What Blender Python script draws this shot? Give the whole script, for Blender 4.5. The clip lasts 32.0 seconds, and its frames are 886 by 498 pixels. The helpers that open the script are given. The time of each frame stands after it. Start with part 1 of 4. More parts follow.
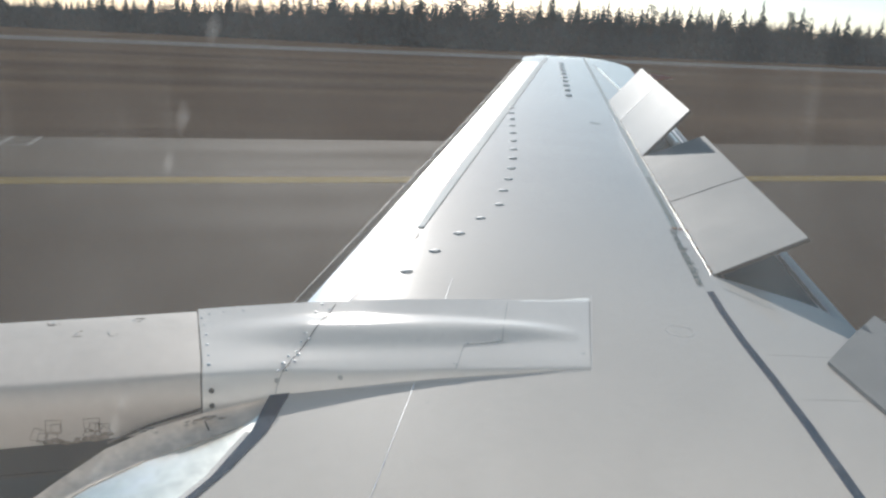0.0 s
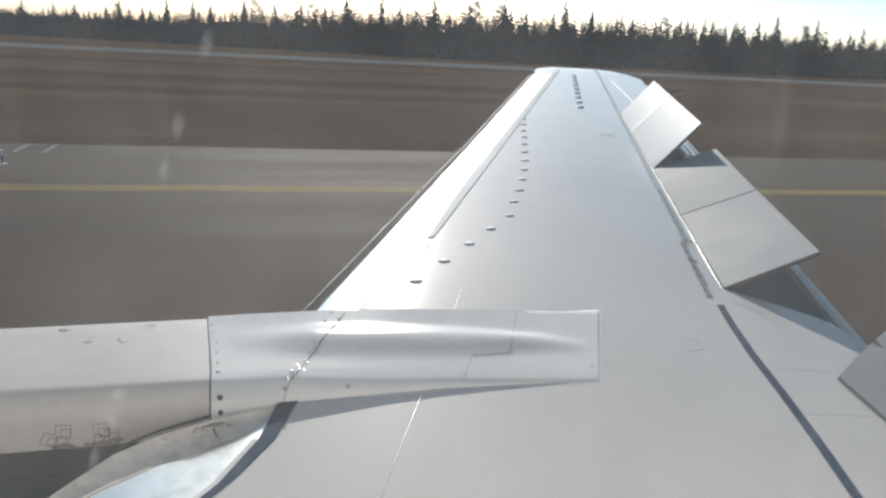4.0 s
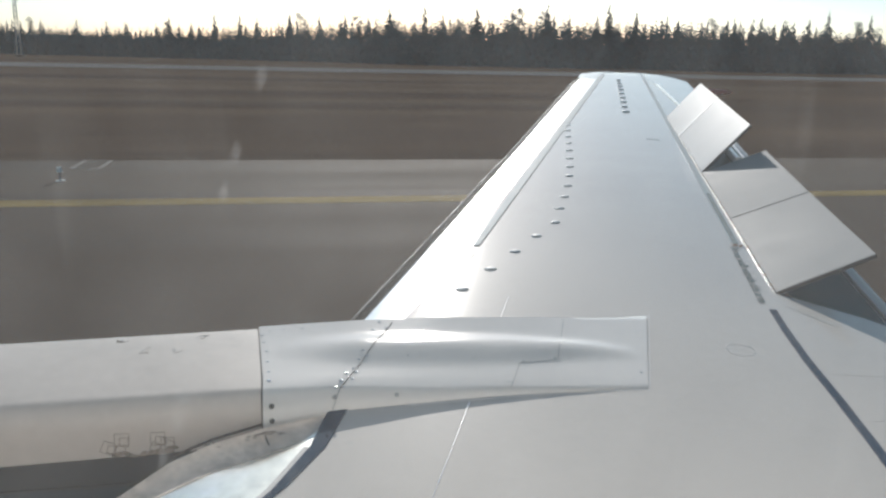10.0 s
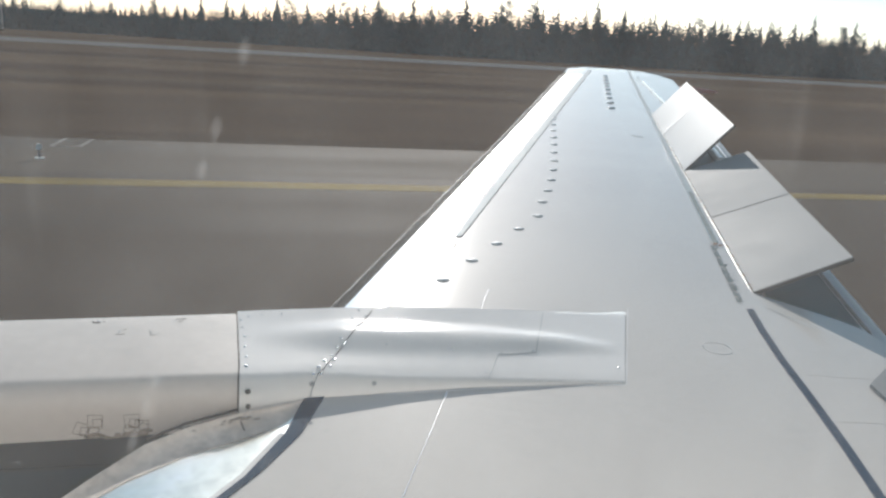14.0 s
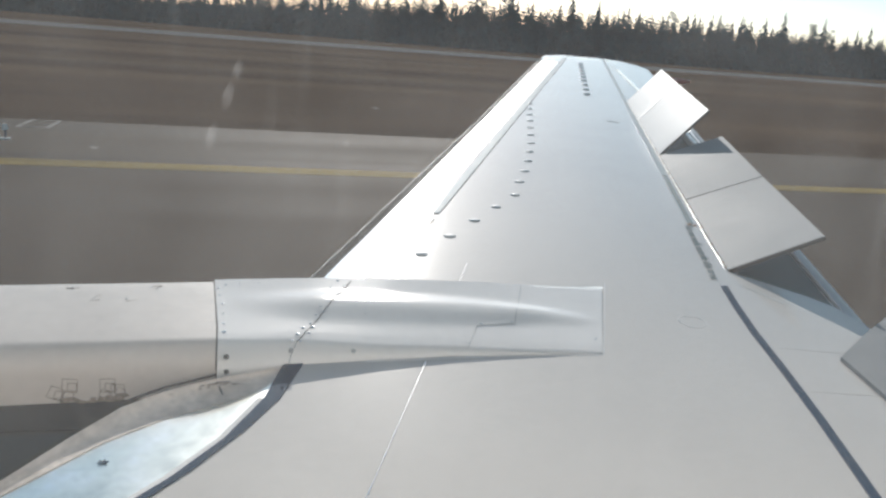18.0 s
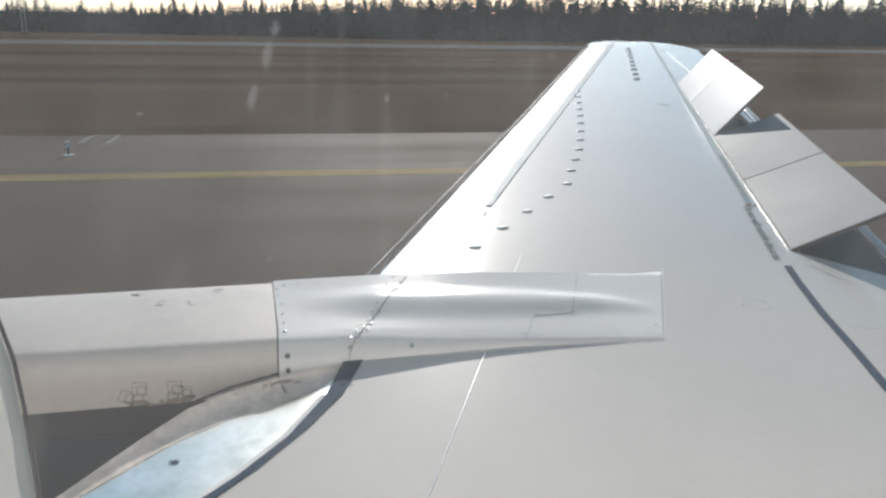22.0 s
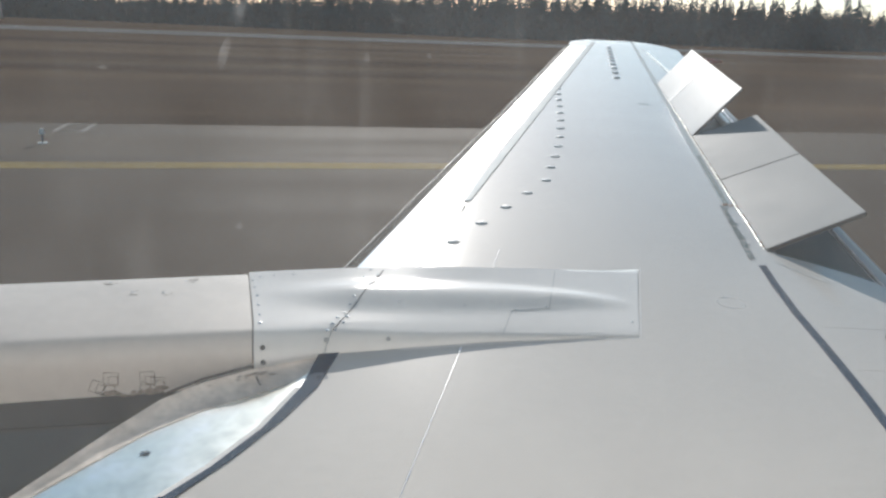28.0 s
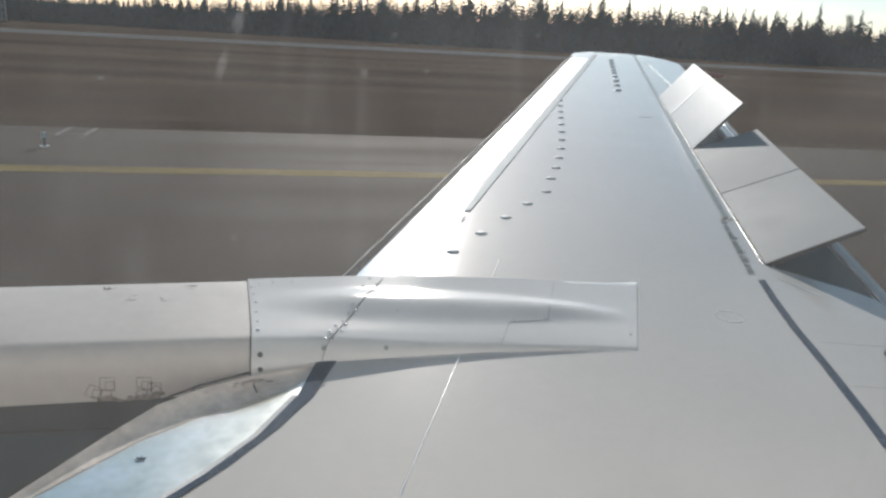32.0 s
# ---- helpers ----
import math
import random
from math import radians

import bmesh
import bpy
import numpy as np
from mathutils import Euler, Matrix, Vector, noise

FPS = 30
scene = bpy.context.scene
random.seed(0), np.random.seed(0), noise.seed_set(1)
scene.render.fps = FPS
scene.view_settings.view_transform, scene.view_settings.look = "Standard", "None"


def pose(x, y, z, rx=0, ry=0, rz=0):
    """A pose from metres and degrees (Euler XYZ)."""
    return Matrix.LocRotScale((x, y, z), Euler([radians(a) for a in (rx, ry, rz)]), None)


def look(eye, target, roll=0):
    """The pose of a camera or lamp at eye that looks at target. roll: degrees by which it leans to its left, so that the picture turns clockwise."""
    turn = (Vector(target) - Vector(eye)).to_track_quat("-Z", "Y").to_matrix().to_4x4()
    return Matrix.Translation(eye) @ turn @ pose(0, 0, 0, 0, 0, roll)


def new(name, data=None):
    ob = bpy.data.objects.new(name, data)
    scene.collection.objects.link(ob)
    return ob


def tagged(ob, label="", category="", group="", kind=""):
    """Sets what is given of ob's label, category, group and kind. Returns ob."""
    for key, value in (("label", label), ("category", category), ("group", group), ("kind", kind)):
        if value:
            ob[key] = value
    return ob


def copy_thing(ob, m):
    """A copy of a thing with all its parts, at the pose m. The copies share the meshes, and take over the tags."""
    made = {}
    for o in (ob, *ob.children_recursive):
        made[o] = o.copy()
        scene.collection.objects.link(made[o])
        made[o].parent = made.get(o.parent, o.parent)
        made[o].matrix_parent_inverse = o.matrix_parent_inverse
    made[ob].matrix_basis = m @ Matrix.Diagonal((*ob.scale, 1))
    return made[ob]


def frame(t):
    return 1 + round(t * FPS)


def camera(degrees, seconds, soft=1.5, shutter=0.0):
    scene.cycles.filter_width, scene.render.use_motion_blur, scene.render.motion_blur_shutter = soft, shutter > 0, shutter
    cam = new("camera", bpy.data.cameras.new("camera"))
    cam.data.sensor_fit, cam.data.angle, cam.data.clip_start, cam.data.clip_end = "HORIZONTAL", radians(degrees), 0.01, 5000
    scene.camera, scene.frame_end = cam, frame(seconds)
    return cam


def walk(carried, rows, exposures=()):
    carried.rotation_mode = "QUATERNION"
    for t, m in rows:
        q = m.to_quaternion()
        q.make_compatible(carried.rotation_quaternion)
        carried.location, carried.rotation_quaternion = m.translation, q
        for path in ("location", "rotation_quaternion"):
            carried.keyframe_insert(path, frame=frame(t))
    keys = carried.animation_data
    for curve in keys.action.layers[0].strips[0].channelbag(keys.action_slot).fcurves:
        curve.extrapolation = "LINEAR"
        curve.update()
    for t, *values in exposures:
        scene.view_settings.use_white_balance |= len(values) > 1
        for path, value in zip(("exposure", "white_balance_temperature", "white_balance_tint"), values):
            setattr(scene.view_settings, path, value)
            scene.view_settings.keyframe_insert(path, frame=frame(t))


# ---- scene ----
# One airliner on its runway: x runs aft, y runs outboard over the starboard wing, z up.
# ---- camera ----
cam = camera(58.0, 32.0, soft=2.6)


def aim(x, y, z, yaw, pitch, roll):
    """The eye in the cabin; yaw: degrees aft of straight outboard; pitch: up; roll: the picture turns clockwise."""
    a, p = radians(yaw), radians(pitch)
    eye = Vector((x, y, z))
    return look(eye, eye + Vector((math.sin(a) * math.cos(p), math.cos(a) * math.cos(p), math.sin(p))), roll)


ROWS = [
    (0, aim(0.0254, 0.0338, 3.8552, 15.62, -14.78, 2.61)),
    (0.5, aim(0.0264, 0.0323, 3.8549, 15.21, -15.09, 2.52)),
    (1, aim(0.0276, 0.0307, 3.8548, 15.33, -15.38, 2.45)),
    (1.5, aim(0.0287, 0.0289, 3.8548, 15.24, -15.47, 2.50)),
    (2, aim(0.0297, 0.0272, 3.8548, 14.86, -15.45, 2.04)),
    (2.5, aim(0.0305, 0.0254, 3.8550, 14.88, -14.15, 2.78)),
    (3, aim(0.0310, 0.0235, 3.8553, 15.04, -13.81, 2.59)),
    (3.5, aim(0.0312, 0.0216, 3.8558, 14.89, -14.04, 2.98)),
    (5.5, aim(0.0287, 0.0136, 3.8598, 14.31, -14.11, 2.63)),
    (6, aim(0.0283, 0.0119, 3.8606, 14.56, -14.12, 2.45)),
    (6.5, aim(0.0282, 0.0102, 3.8611, 12.61, -13.72, 1.31)),
    (7, aim(0.0283, 0.0087, 3.8615, 11.64, -13.16, 1.21)),
    (7.5, aim(0.0286, 0.0073, 3.8618, 11.64, -13.21, 0.86)),
    (8, aim(0.0289, 0.0061, 3.8620, 11.60, -13.35, 1.35)),
    (8.5, aim(0.0292, 0.0052, 3.8621, 11.31, -13.34, 1.42)),
    (9, aim(0.0294, 0.0046, 3.8622, 11.07, -13.37, 1.32)),
    (9.5, aim(0.0295, 0.0044, 3.8622, 11.55, -13.58, 1.57)),
    (10, aim(0.0296, 0.0045, 3.8622, 11.32, -13.61, 1.28)),
    (10.5, aim(0.0295, 0.0049, 3.8623, 11.31, -13.67, 1.13)),
    (11, aim(0.0295, 0.0054, 3.8623, 11.28, -13.73, 1.20)),
    (11.5, aim(0.0295, 0.0060, 3.8623, 11.00, -13.63, 1.11)),
    (12, aim(0.0295, 0.0067, 3.8622, 11.06, -13.73, 1.43)),
    (12.5, aim(0.0296, 0.0075, 3.8619, 10.95, -13.76, 1.37)),
    (13, aim(0.0298, 0.0084, 3.8613, 10.94, -13.94, 1.59)),
    (13.5, aim(0.0299, 0.0093, 3.8605, 12.11, -13.97, 2.94)),
    (14, aim(0.0301, 0.0102, 3.8595, 12.70, -14.24, 3.38)),
    (14.5, aim(0.0302, 0.0111, 3.8583, 14.13, -14.71, 4.16)),
    (16.5, aim(-0.0005, -0.0012, 3.7766, 15.20, -14.19, 4.41)),
    (17, aim(-0.0010, -0.0013, 3.7747, 13.69, -13.67, 3.13)),
    (17.5, aim(-0.0015, -0.0013, 3.7726, 15.68, -14.24, 4.39)),
    (18, aim(-0.0019, -0.0013, 3.7703, 14.80, -14.82, 4.52)),
    (18.5, aim(-0.0022, -0.0014, 3.7679, 14.04, -14.60, 3.80)),
    (19, aim(-0.0023, -0.0016, 3.7655, 13.77, -14.27, 3.37)),
    (19.5, aim(-0.0024, -0.0018, 3.7634, 13.40, -14.96, 1.90)),
    (20, aim(-0.0022, -0.0021, 3.7614, 12.34, -14.69, 2.58)),
    (20.5, aim(-0.0018, -0.0024, 3.7599, 11.50, -14.52, 1.92)),
    (21, aim(-0.0012, -0.0027, 3.7586, 11.46, -14.34, 2.07)),
    (21.5, aim(-0.0003, -0.0028, 3.7576, 11.26, -15.46, 1.68)),
    (22, aim(0.0008, -0.0028, 3.7568, 10.80, -15.31, 0.89)),
    (22.5, aim(0.0019, -0.0025, 3.7560, 9.82, -15.32, 1.18)),
    (23, aim(0.0028, -0.0019, 3.7553, 10.88, -15.17, 1.13)),
    (23.5, aim(0.0035, -0.0011, 3.7546, 11.56, -15.21, 1.83)),
    (24, aim(0.0039, -0.0002, 3.7539, 13.78, -15.30, 3.21)),
    (24.5, aim(0.0040, 0.0009, 3.7529, 13.92, -15.37, 2.81)),
    (25, aim(0.0038, 0.0020, 3.7518, 12.55, -15.75, 1.81)),
    (25.5, aim(0.0034, 0.0032, 3.7504, 12.60, -15.61, 1.90)),
    (27.5, aim(0.0021, 0.0064, 3.7459, 12.57, -15.36, 2.48)),
    (28, aim(0.0021, 0.0066, 3.7462, 12.44, -15.58, 2.27)),
    (28.5, aim(0.0022, 0.0068, 3.7468, 12.95, -15.52, 2.63)),
    (29, aim(0.0023, 0.0068, 3.7476, 12.74, -15.47, 2.89)),
    (29.5, aim(0.0024, 0.0067, 3.7483, 12.77, -15.38, 3.44)),
    (30, aim(0.0026, 0.0067, 3.7487, 12.69, -15.32, 3.22)),
    (30.5, aim(0.0027, 0.0066, 3.7489, 12.64, -15.30, 3.12)),
    (31, aim(0.0030, 0.0064, 3.7488, 12.39, -15.24, 3.11)),
    (31.5, aim(0.0032, 0.0063, 3.7484, 12.47, -15.15, 3.56)),
    (32, aim(0.0036, 0.0061, 3.7479, 12.43, -14.91, 3.14)),
]
walk(cam, ROWS, [(0, 0.25), (1.5, 0.2), (3, 0.31), (6, 0.09), (7, 0.4), (9, 0.42), (10, 0.16), (11, 0.22), (12, 0.29), (13, 0.35), (14.5, 0.38), (16.5, 0.33), (30, 0.33), (31, 0.25), (32, 0.1)])

# ---- light ----
SUN_EL, SUN_AZ = radians(22.0), radians(12.0)
world = bpy.data.worlds.new("sky")
scene.world = world
world.use_nodes = True
wn = world.node_tree.nodes
wl = world.node_tree.links
sky = wn.new("ShaderNodeTexSky")
sky.sky_type = "NISHITA"
sky.sun_disc = False
sky.sun_elevation, sky.sun_rotation = SUN_EL, SUN_AZ
sky.air_density, sky.dust_density, sky.ozone_density = 0.75, 0.3, 1.6
wn["Background"].inputs["Strength"].default_value = 0.088
haze = wn.new("ShaderNodeHueSaturation")
haze.inputs["Saturation"].default_value = 1.1
haze.inputs["Hue"].default_value = 0.472
wl.new(sky.outputs[0], haze.inputs["Color"])
wl.new(haze.outputs[0], wn["Background"].inputs["Color"])
sun_data = bpy.data.lights.new("sun", "SUN")
sun_data.energy, sun_data.angle, sun_data.color = 4.3, radians(0.6), (1.0, 0.955, 0.90)
sun_way = Vector((math.sin(SUN_AZ) * math.cos(SUN_EL), math.cos(SUN_AZ) * math.cos(SUN_EL), math.sin(SUN_EL)))
sun = new("sun", sun_data)
sun.matrix_basis = look(sun_way * 50, (0, 0, 0))


# ---- materials ----
def paint(name, color, rough=0.4, metal=0.0, vary=0.06, scale=3.0, fine=60.0, bump=0.0, stretch=(1, 1, 1), second=None, mix=0.5,
          coat=0.0, each=0.0, gloss=0.5, coat_rough=0.08):
    """A surface with variation at two scales, in metres, and fine relief."""
    m = bpy.data.materials.new(name)
    m.use_nodes = True
    nt = m.node_tree
    n, l = nt.nodes, nt.links
    b = n["Principled BSDF"]
    co = n.new("ShaderNodeTexCoord")
    mp = n.new("ShaderNodeMapping")
    mp.inputs["Scale"].default_value = stretch
    l.new(co.outputs["Object"], mp.inputs[0])
    big, small = n.new("ShaderNodeTexNoise"), n.new("ShaderNodeTexNoise")
    big.inputs["Scale"].default_value, big.inputs["Detail"].default_value = scale, 6
    small.inputs["Scale"].default_value, small.inputs["Detail"].default_value = fine, 3
    for k in (big, small):
        l.new(mp.outputs[0], k.inputs["Vector"])
    ramp = n.new("ShaderNodeValToRGB")
    dark = [c * (1 - vary * 2) for c in color]
    other = second or [min(1, c * (1 + vary)) for c in color]
    ramp.color_ramp.elements[0].position, ramp.color_ramp.elements[1].position = 0.5 - mix * 0.4, 0.5 + mix * 0.4
    ramp.color_ramp.elements[0].color = (*dark, 1)
    ramp.color_ramp.elements[1].color = (*other, 1)
    mid = ramp.color_ramp.elements.new(0.5)
    mid.color = (*color, 1)
    l.new(big.outputs[0], ramp.inputs[0])
    mx = n.new("ShaderNodeMix")
    mx.data_type, mx.blend_type = "RGBA", "MULTIPLY"
    mx.inputs[0].default_value = 1.0
    rng = n.new("ShaderNodeMapRange")
    rng.inputs[1].default_value, rng.inputs[2].default_value = 0.3, 0.7
    rng.inputs[3].default_value, rng.inputs[4].default_value = 1 - vary, 1 + vary * 0.5
    l.new(small.outputs[0], rng.inputs[0])
    l.new(ramp.outputs[0], mx.inputs[6])
    l.new(rng.outputs[0], mx.inputs[7])
    last = mx.outputs[2]
    if each:
        info = n.new("ShaderNodeObjectInfo")
        r2 = n.new("ShaderNodeMapRange")
        r2.inputs[3].default_value, r2.inputs[4].default_value = 1 - each, 1 + each
        l.new(info.outputs["Random"], r2.inputs[0])
        m2 = n.new("ShaderNodeMix")
        m2.data_type, m2.blend_type = "RGBA", "MULTIPLY"
        m2.inputs[0].default_value = 1.0
        l.new(last, m2.inputs[6])
        l.new(r2.outputs[0], m2.inputs[7])
        last = m2.outputs[2]
    l.new(last, b.inputs["Base Color"])
    rr = n.new("ShaderNodeMapRange")
    rr.inputs[3].default_value, rr.inputs[4].default_value = max(0.03, rough * 0.8), min(1, rough * 1.2)
    l.new(big.outputs[0], rr.inputs[0])
    l.new(rr.outputs[0], b.inputs["Roughness"])
    b.inputs["Specular IOR Level"].default_value = gloss
    b.inputs["Metallic"].default_value = metal
    b.inputs["Coat Weight"].default_value = coat
    b.inputs["Coat Roughness"].default_value = coat_rough
    if bump:
        bp = n.new("ShaderNodeBump")
        bp.inputs["Strength"].default_value, bp.inputs["Distance"].default_value = 1.0, bump
        l.new(small.outputs[0], bp.inputs["Height"])
        l.new(bp.outputs[0], b.inputs["Normal"])
    return m


M_SKIN = paint("wing_paint", (0.507, 0.478, 0.449), 0.102, vary=0.025, scale=0.9, fine=22, gloss=0.15, coat=0.13, coat_rough=0.5, stretch=(0.7, 1.0, 1))
M_FAIR = paint("fairing_paint", (0.715, 0.685, 0.655), 0.13, vary=0.03, scale=1.5, fine=30, gloss=0.32)
M_METAL = paint("bare_metal", (0.985, 0.975, 0.885), 0.30, metal=1.0, vary=0.09, scale=6, fine=40)
M_SLAT = paint("polished_slat_metal", (0.90, 0.905, 0.90), 0.24, metal=1.0, vary=0.04, scale=2, fine=30)
M_STRIPE = paint("grey_stripe_paint", (0.018, 0.045, 0.083), 0.75, vary=0.08, scale=5, gloss=0.04)
M_PALE = paint("pale_stripe_paint", (0.345, 0.405, 0.43), 0.62, vary=0.05, scale=5, gloss=0.035)
M_FIN = paint("fin_paint", (0.60, 0.61, 0.62), 0.5, vary=0.05, gloss=0.2)
M_SEAM = paint("dark_sealant", (0.06, 0.06, 0.06), 0.6, vary=0.1)
M_COWL = paint("cowl_paint", (0.565, 0.515, 0.475), 0.4, vary=0.05, scale=1.6, fine=20, gloss=0.2)
M_FILLET = paint("grimy_fillet_paint", (0.61, 0.535, 0.475), 0.5, vary=0.13, scale=9, fine=40, gloss=0.25)
# two dark tones with the shade of the cowl's underside mixed in
M_DARK = paint("shaded_cowl_grey", (0.062, 0.064, 0.068), 0.5, vary=0.08, scale=2)
M_BELLY = paint("shaded_cowl_blue_grey", (0.045, 0.062, 0.076), 0.45, vary=0.08, scale=2)
M_STAIN = paint("faint_brown_stain", (0.43, 0.415, 0.40), 0.4, vary=0.1, scale=9, fine=50, gloss=0.25)
# paler, glossier copy of the spoiler paint with the outer panel's sheen in it
M_CREASE = paint("sheen_spoiler_paint", (0.335, 0.352, 0.37), 0.4, vary=0.04, scale=2, gloss=0.12)
M_SPOIL = paint("spoiler_paint", (0.262, 0.27, 0.275), 0.6, vary=0.03, scale=2, gloss=0.02)
M_EDGE = paint("black_edge", (0.014, 0.013, 0.013), 0.8, vary=0.2, scale=4, gloss=0.05)
# dark teal that carries the shade below the raised spoilers
M_BAY = paint("shaded_bay_teal", (0.022, 0.07, 0.085), 0.6, vary=0.12, scale=6)
M_TUBE = paint("flap_paint", (0.31, 0.315, 0.315), 0.4, vary=0.05, scale=3)
M_BOLT = paint("bolt_metal", (0.75, 0.75, 0.75), 0.15, metal=1.0, vary=0.05)
M_GRIME = paint("dark_grime", (0.07, 0.055, 0.045), 0.8, vary=0.3, scale=30)
M_WORD = paint("stencil_paint", (0.165, 0.21, 0.222), 0.7, vary=0.15, scale=20, gloss=0.1)
M_FADED = paint("faded_stencil_paint", (0.30, 0.32, 0.325), 0.9, vary=0.3, scale=40, fine=120, gloss=0.0)
M_MARK = paint("faded_mark_paint", (0.28, 0.235, 0.20), 0.7, vary=0.25, scale=30)
M_RUST = paint("rust_grime", (0.20, 0.11, 0.07), 0.8, vary=0.2, scale=20)
M_RED = paint("red_paint", (0.35, 0.08, 0.06), 0.5, vary=0.1)
M_PLASTIC = paint("window_plastic", (0.84, 0.82, 0.78), 0.45, vary=0.02, scale=4)
M_HULL = paint("hull_paint", (0.85, 0.84, 0.82), 0.4, vary=0.03, scale=1)
M_TYRE = paint("tyre_rubber", (0.03, 0.03, 0.03), 0.8, vary=0.1)
M_ASPHALT = paint("runway_asphalt", (0.047, 0.034, 0.025), 0.85, vary=0.12, scale=0.25, fine=12, bump=0.004, stretch=(0.12, 1, 1), gloss=0.04)
M_SHOULDER = paint("shoulder_asphalt", (0.055, 0.041, 0.0305), 0.85, vary=0.12, scale=0.3, fine=14, bump=0.004, stretch=(0.12, 1, 1), gloss=0.04)
M_TAXI = paint("pale_taxiway", (0.13, 0.13, 0.13), 0.9, vary=0.1, scale=0.05, fine=2, stretch=(0.3, 1, 1), gloss=0.0)
M_YELLOW = paint("yellow_line_paint", (0.21, 0.152, 0.052), 0.8, vary=0.2, scale=0.8, fine=18, stretch=(0.2, 1, 1), gloss=0.02)
M_WHITE = paint("white_marker", (0.5, 0.5, 0.48), 0.5, vary=0.05)
M_LINE = paint("worn_white_line_paint", (0.20, 0.19, 0.175), 0.8, vary=0.25, scale=2.5, fine=25, gloss=0.02)
M_GRASS = paint("dry_grass", (0.078, 0.055, 0.040), 0.95, vary=0.2, scale=0.07, fine=1.4, bump=0.012, stretch=(0.12, 1, 1),
                second=(0.118, 0.082, 0.058), mix=0.5, gloss=0.0)
M_TUFT = paint("dry_stalks", (0.078, 0.059, 0.046), 0.95, vary=0.3, scale=0.05, stretch=(0.2, 1, 1), gloss=0.0)
M_BARK = paint("bark", (0.09, 0.065, 0.05), 0.9, vary=0.2, scale=2, gloss=0.12)
M_NEEDLE = paint("spruce_needles", (0.030, 0.064, 0.078), 0.95, vary=0.2, scale=0.6, each=0.18, gloss=0.0)
M_MAST = paint("mast_paint", (0.30, 0.29, 0.28), 0.5, vary=0.1, scale=2)

# ---- builders ----
Z0, SLOPE, DIHEDRAL = 2.236, -0.01396, 0.08477


LE = lambda y: -1.45 + 0.462 * y


def top(x, y, dz=0.0):
    """A place on the wing's upper side."""
    u = max(0.0, 1 - (x - LE(y)) / 0.45) if y > 3.7 else 0.0
    return Vector((x, y, Z0 + SLOPE * x + DIHEDRAL * y + dz - 0.032 * u * u * min(1.0, (y - 3.7) / 0.15)))


NORMAL = Vector((-SLOPE, -DIHEDRAL, 1)).normalized()


def part(name, bm, material, parent, label="", smooth=True):
    me = bpy.data.meshes.new(name)
    bmesh.ops.recalc_face_normals(bm, faces=bm.faces)
    bm.to_mesh(me)
    bm.free()
    me.materials.append(material)
    if smooth:
        for p in me.polygons:
            p.use_smooth = True
        me.set_sharp_from_angle(angle=radians(35))
    ob = new(name, me)
    ob.parent = parent
    if label:
        tagged(ob, label)
    return ob


def empty(name, place=(0, 0, 0)):
    ob = new(name)
    ob.location = place
    return ob


def loft(rings, closed=True, caps=True):
    """A skin over rings of equal length."""
    bm = bmesh.new()
    vs = [[bm.verts.new(p) for p in r] for r in rings]
    n = len(rings[0])
    for a, b in zip(vs, vs[1:]):
        for i in range(n if closed else n - 1):
            bm.faces.new((a[i], a[(i + 1) % n], b[(i + 1) % n], b[i]))
    if caps and closed:
        bm.faces.new(vs[0])
        bm.faces.new(vs[-1])
    return bm


def plate(rows, thick, way=None):
    """A slab under a grid of places; its upper side is the grid."""
    down = (way or NORMAL) * -thick
    rings = []
    for r in rows:
        up = [Vector(p) for p in r]
        rings.append(up + [p + down for p in reversed(up)])
    return loft(rings)


def block(x0, x1, y0, y1, z0, z1, bevel=0.0):
    bm = bmesh.new()
    bmesh.ops.create_cube(bm, size=1)
    for v in bm.verts:
        v.co = Vector((x0 + (x1 - x0) * (v.co.x + 0.5), y0 + (y1 - y0) * (v.co.y + 0.5), z0 + (z1 - z0) * (v.co.z + 0.5)))
    if bevel:
        bmesh.ops.bevel(bm, geom=bm.edges[:], offset=bevel, segments=2, affect="EDGES")
    return bm


def rod(a, b, r, sides=8, r2=None):
    a, b = Vector(a), Vector(b)
    q = (b - a).to_track_quat("Z", "Y").to_matrix()
    ring = lambda c, rad: [c + q @ Vector((math.cos(t) * rad, math.sin(t) * rad, 0)) for t in (2 * math.pi * i / sides for i in range(sides))]
    return loft([ring(a, r), ring(b, r if r2 is None else r2)])


def spread(a, b, n):
    return [a + (b - a) * i / (n - 1) for i in range(n)]


def between(points, y):
    """x on a line through (x, y) points, straight between them."""
    pts = sorted(points, key=lambda p: p[1])
    for (xa, ya), (xb, yb) in zip(pts, pts[1:]):
        if y <= yb:
            break
    return xa + (xb - xa) * (y - ya) / (yb - ya)


# ---- the ground ----
def sheet(name, x0, x1, y0, y1, z, mat, label, nx=2, ny=2):
    bm = bmesh.new()
    g = [[bm.verts.new((x, y, z)) for x in spread(x0, x1, nx)] for y in spread(y0, y1, ny)]
    for a, b in zip(g, g[1:]):
        for i in range(nx - 1):
            bm.faces.new((a[i], a[i + 1], b[i + 1], b[i]))
    return tagged(part(name, bm, mat, None, smooth=False), label, name.replace("_", " "), kind="structure")


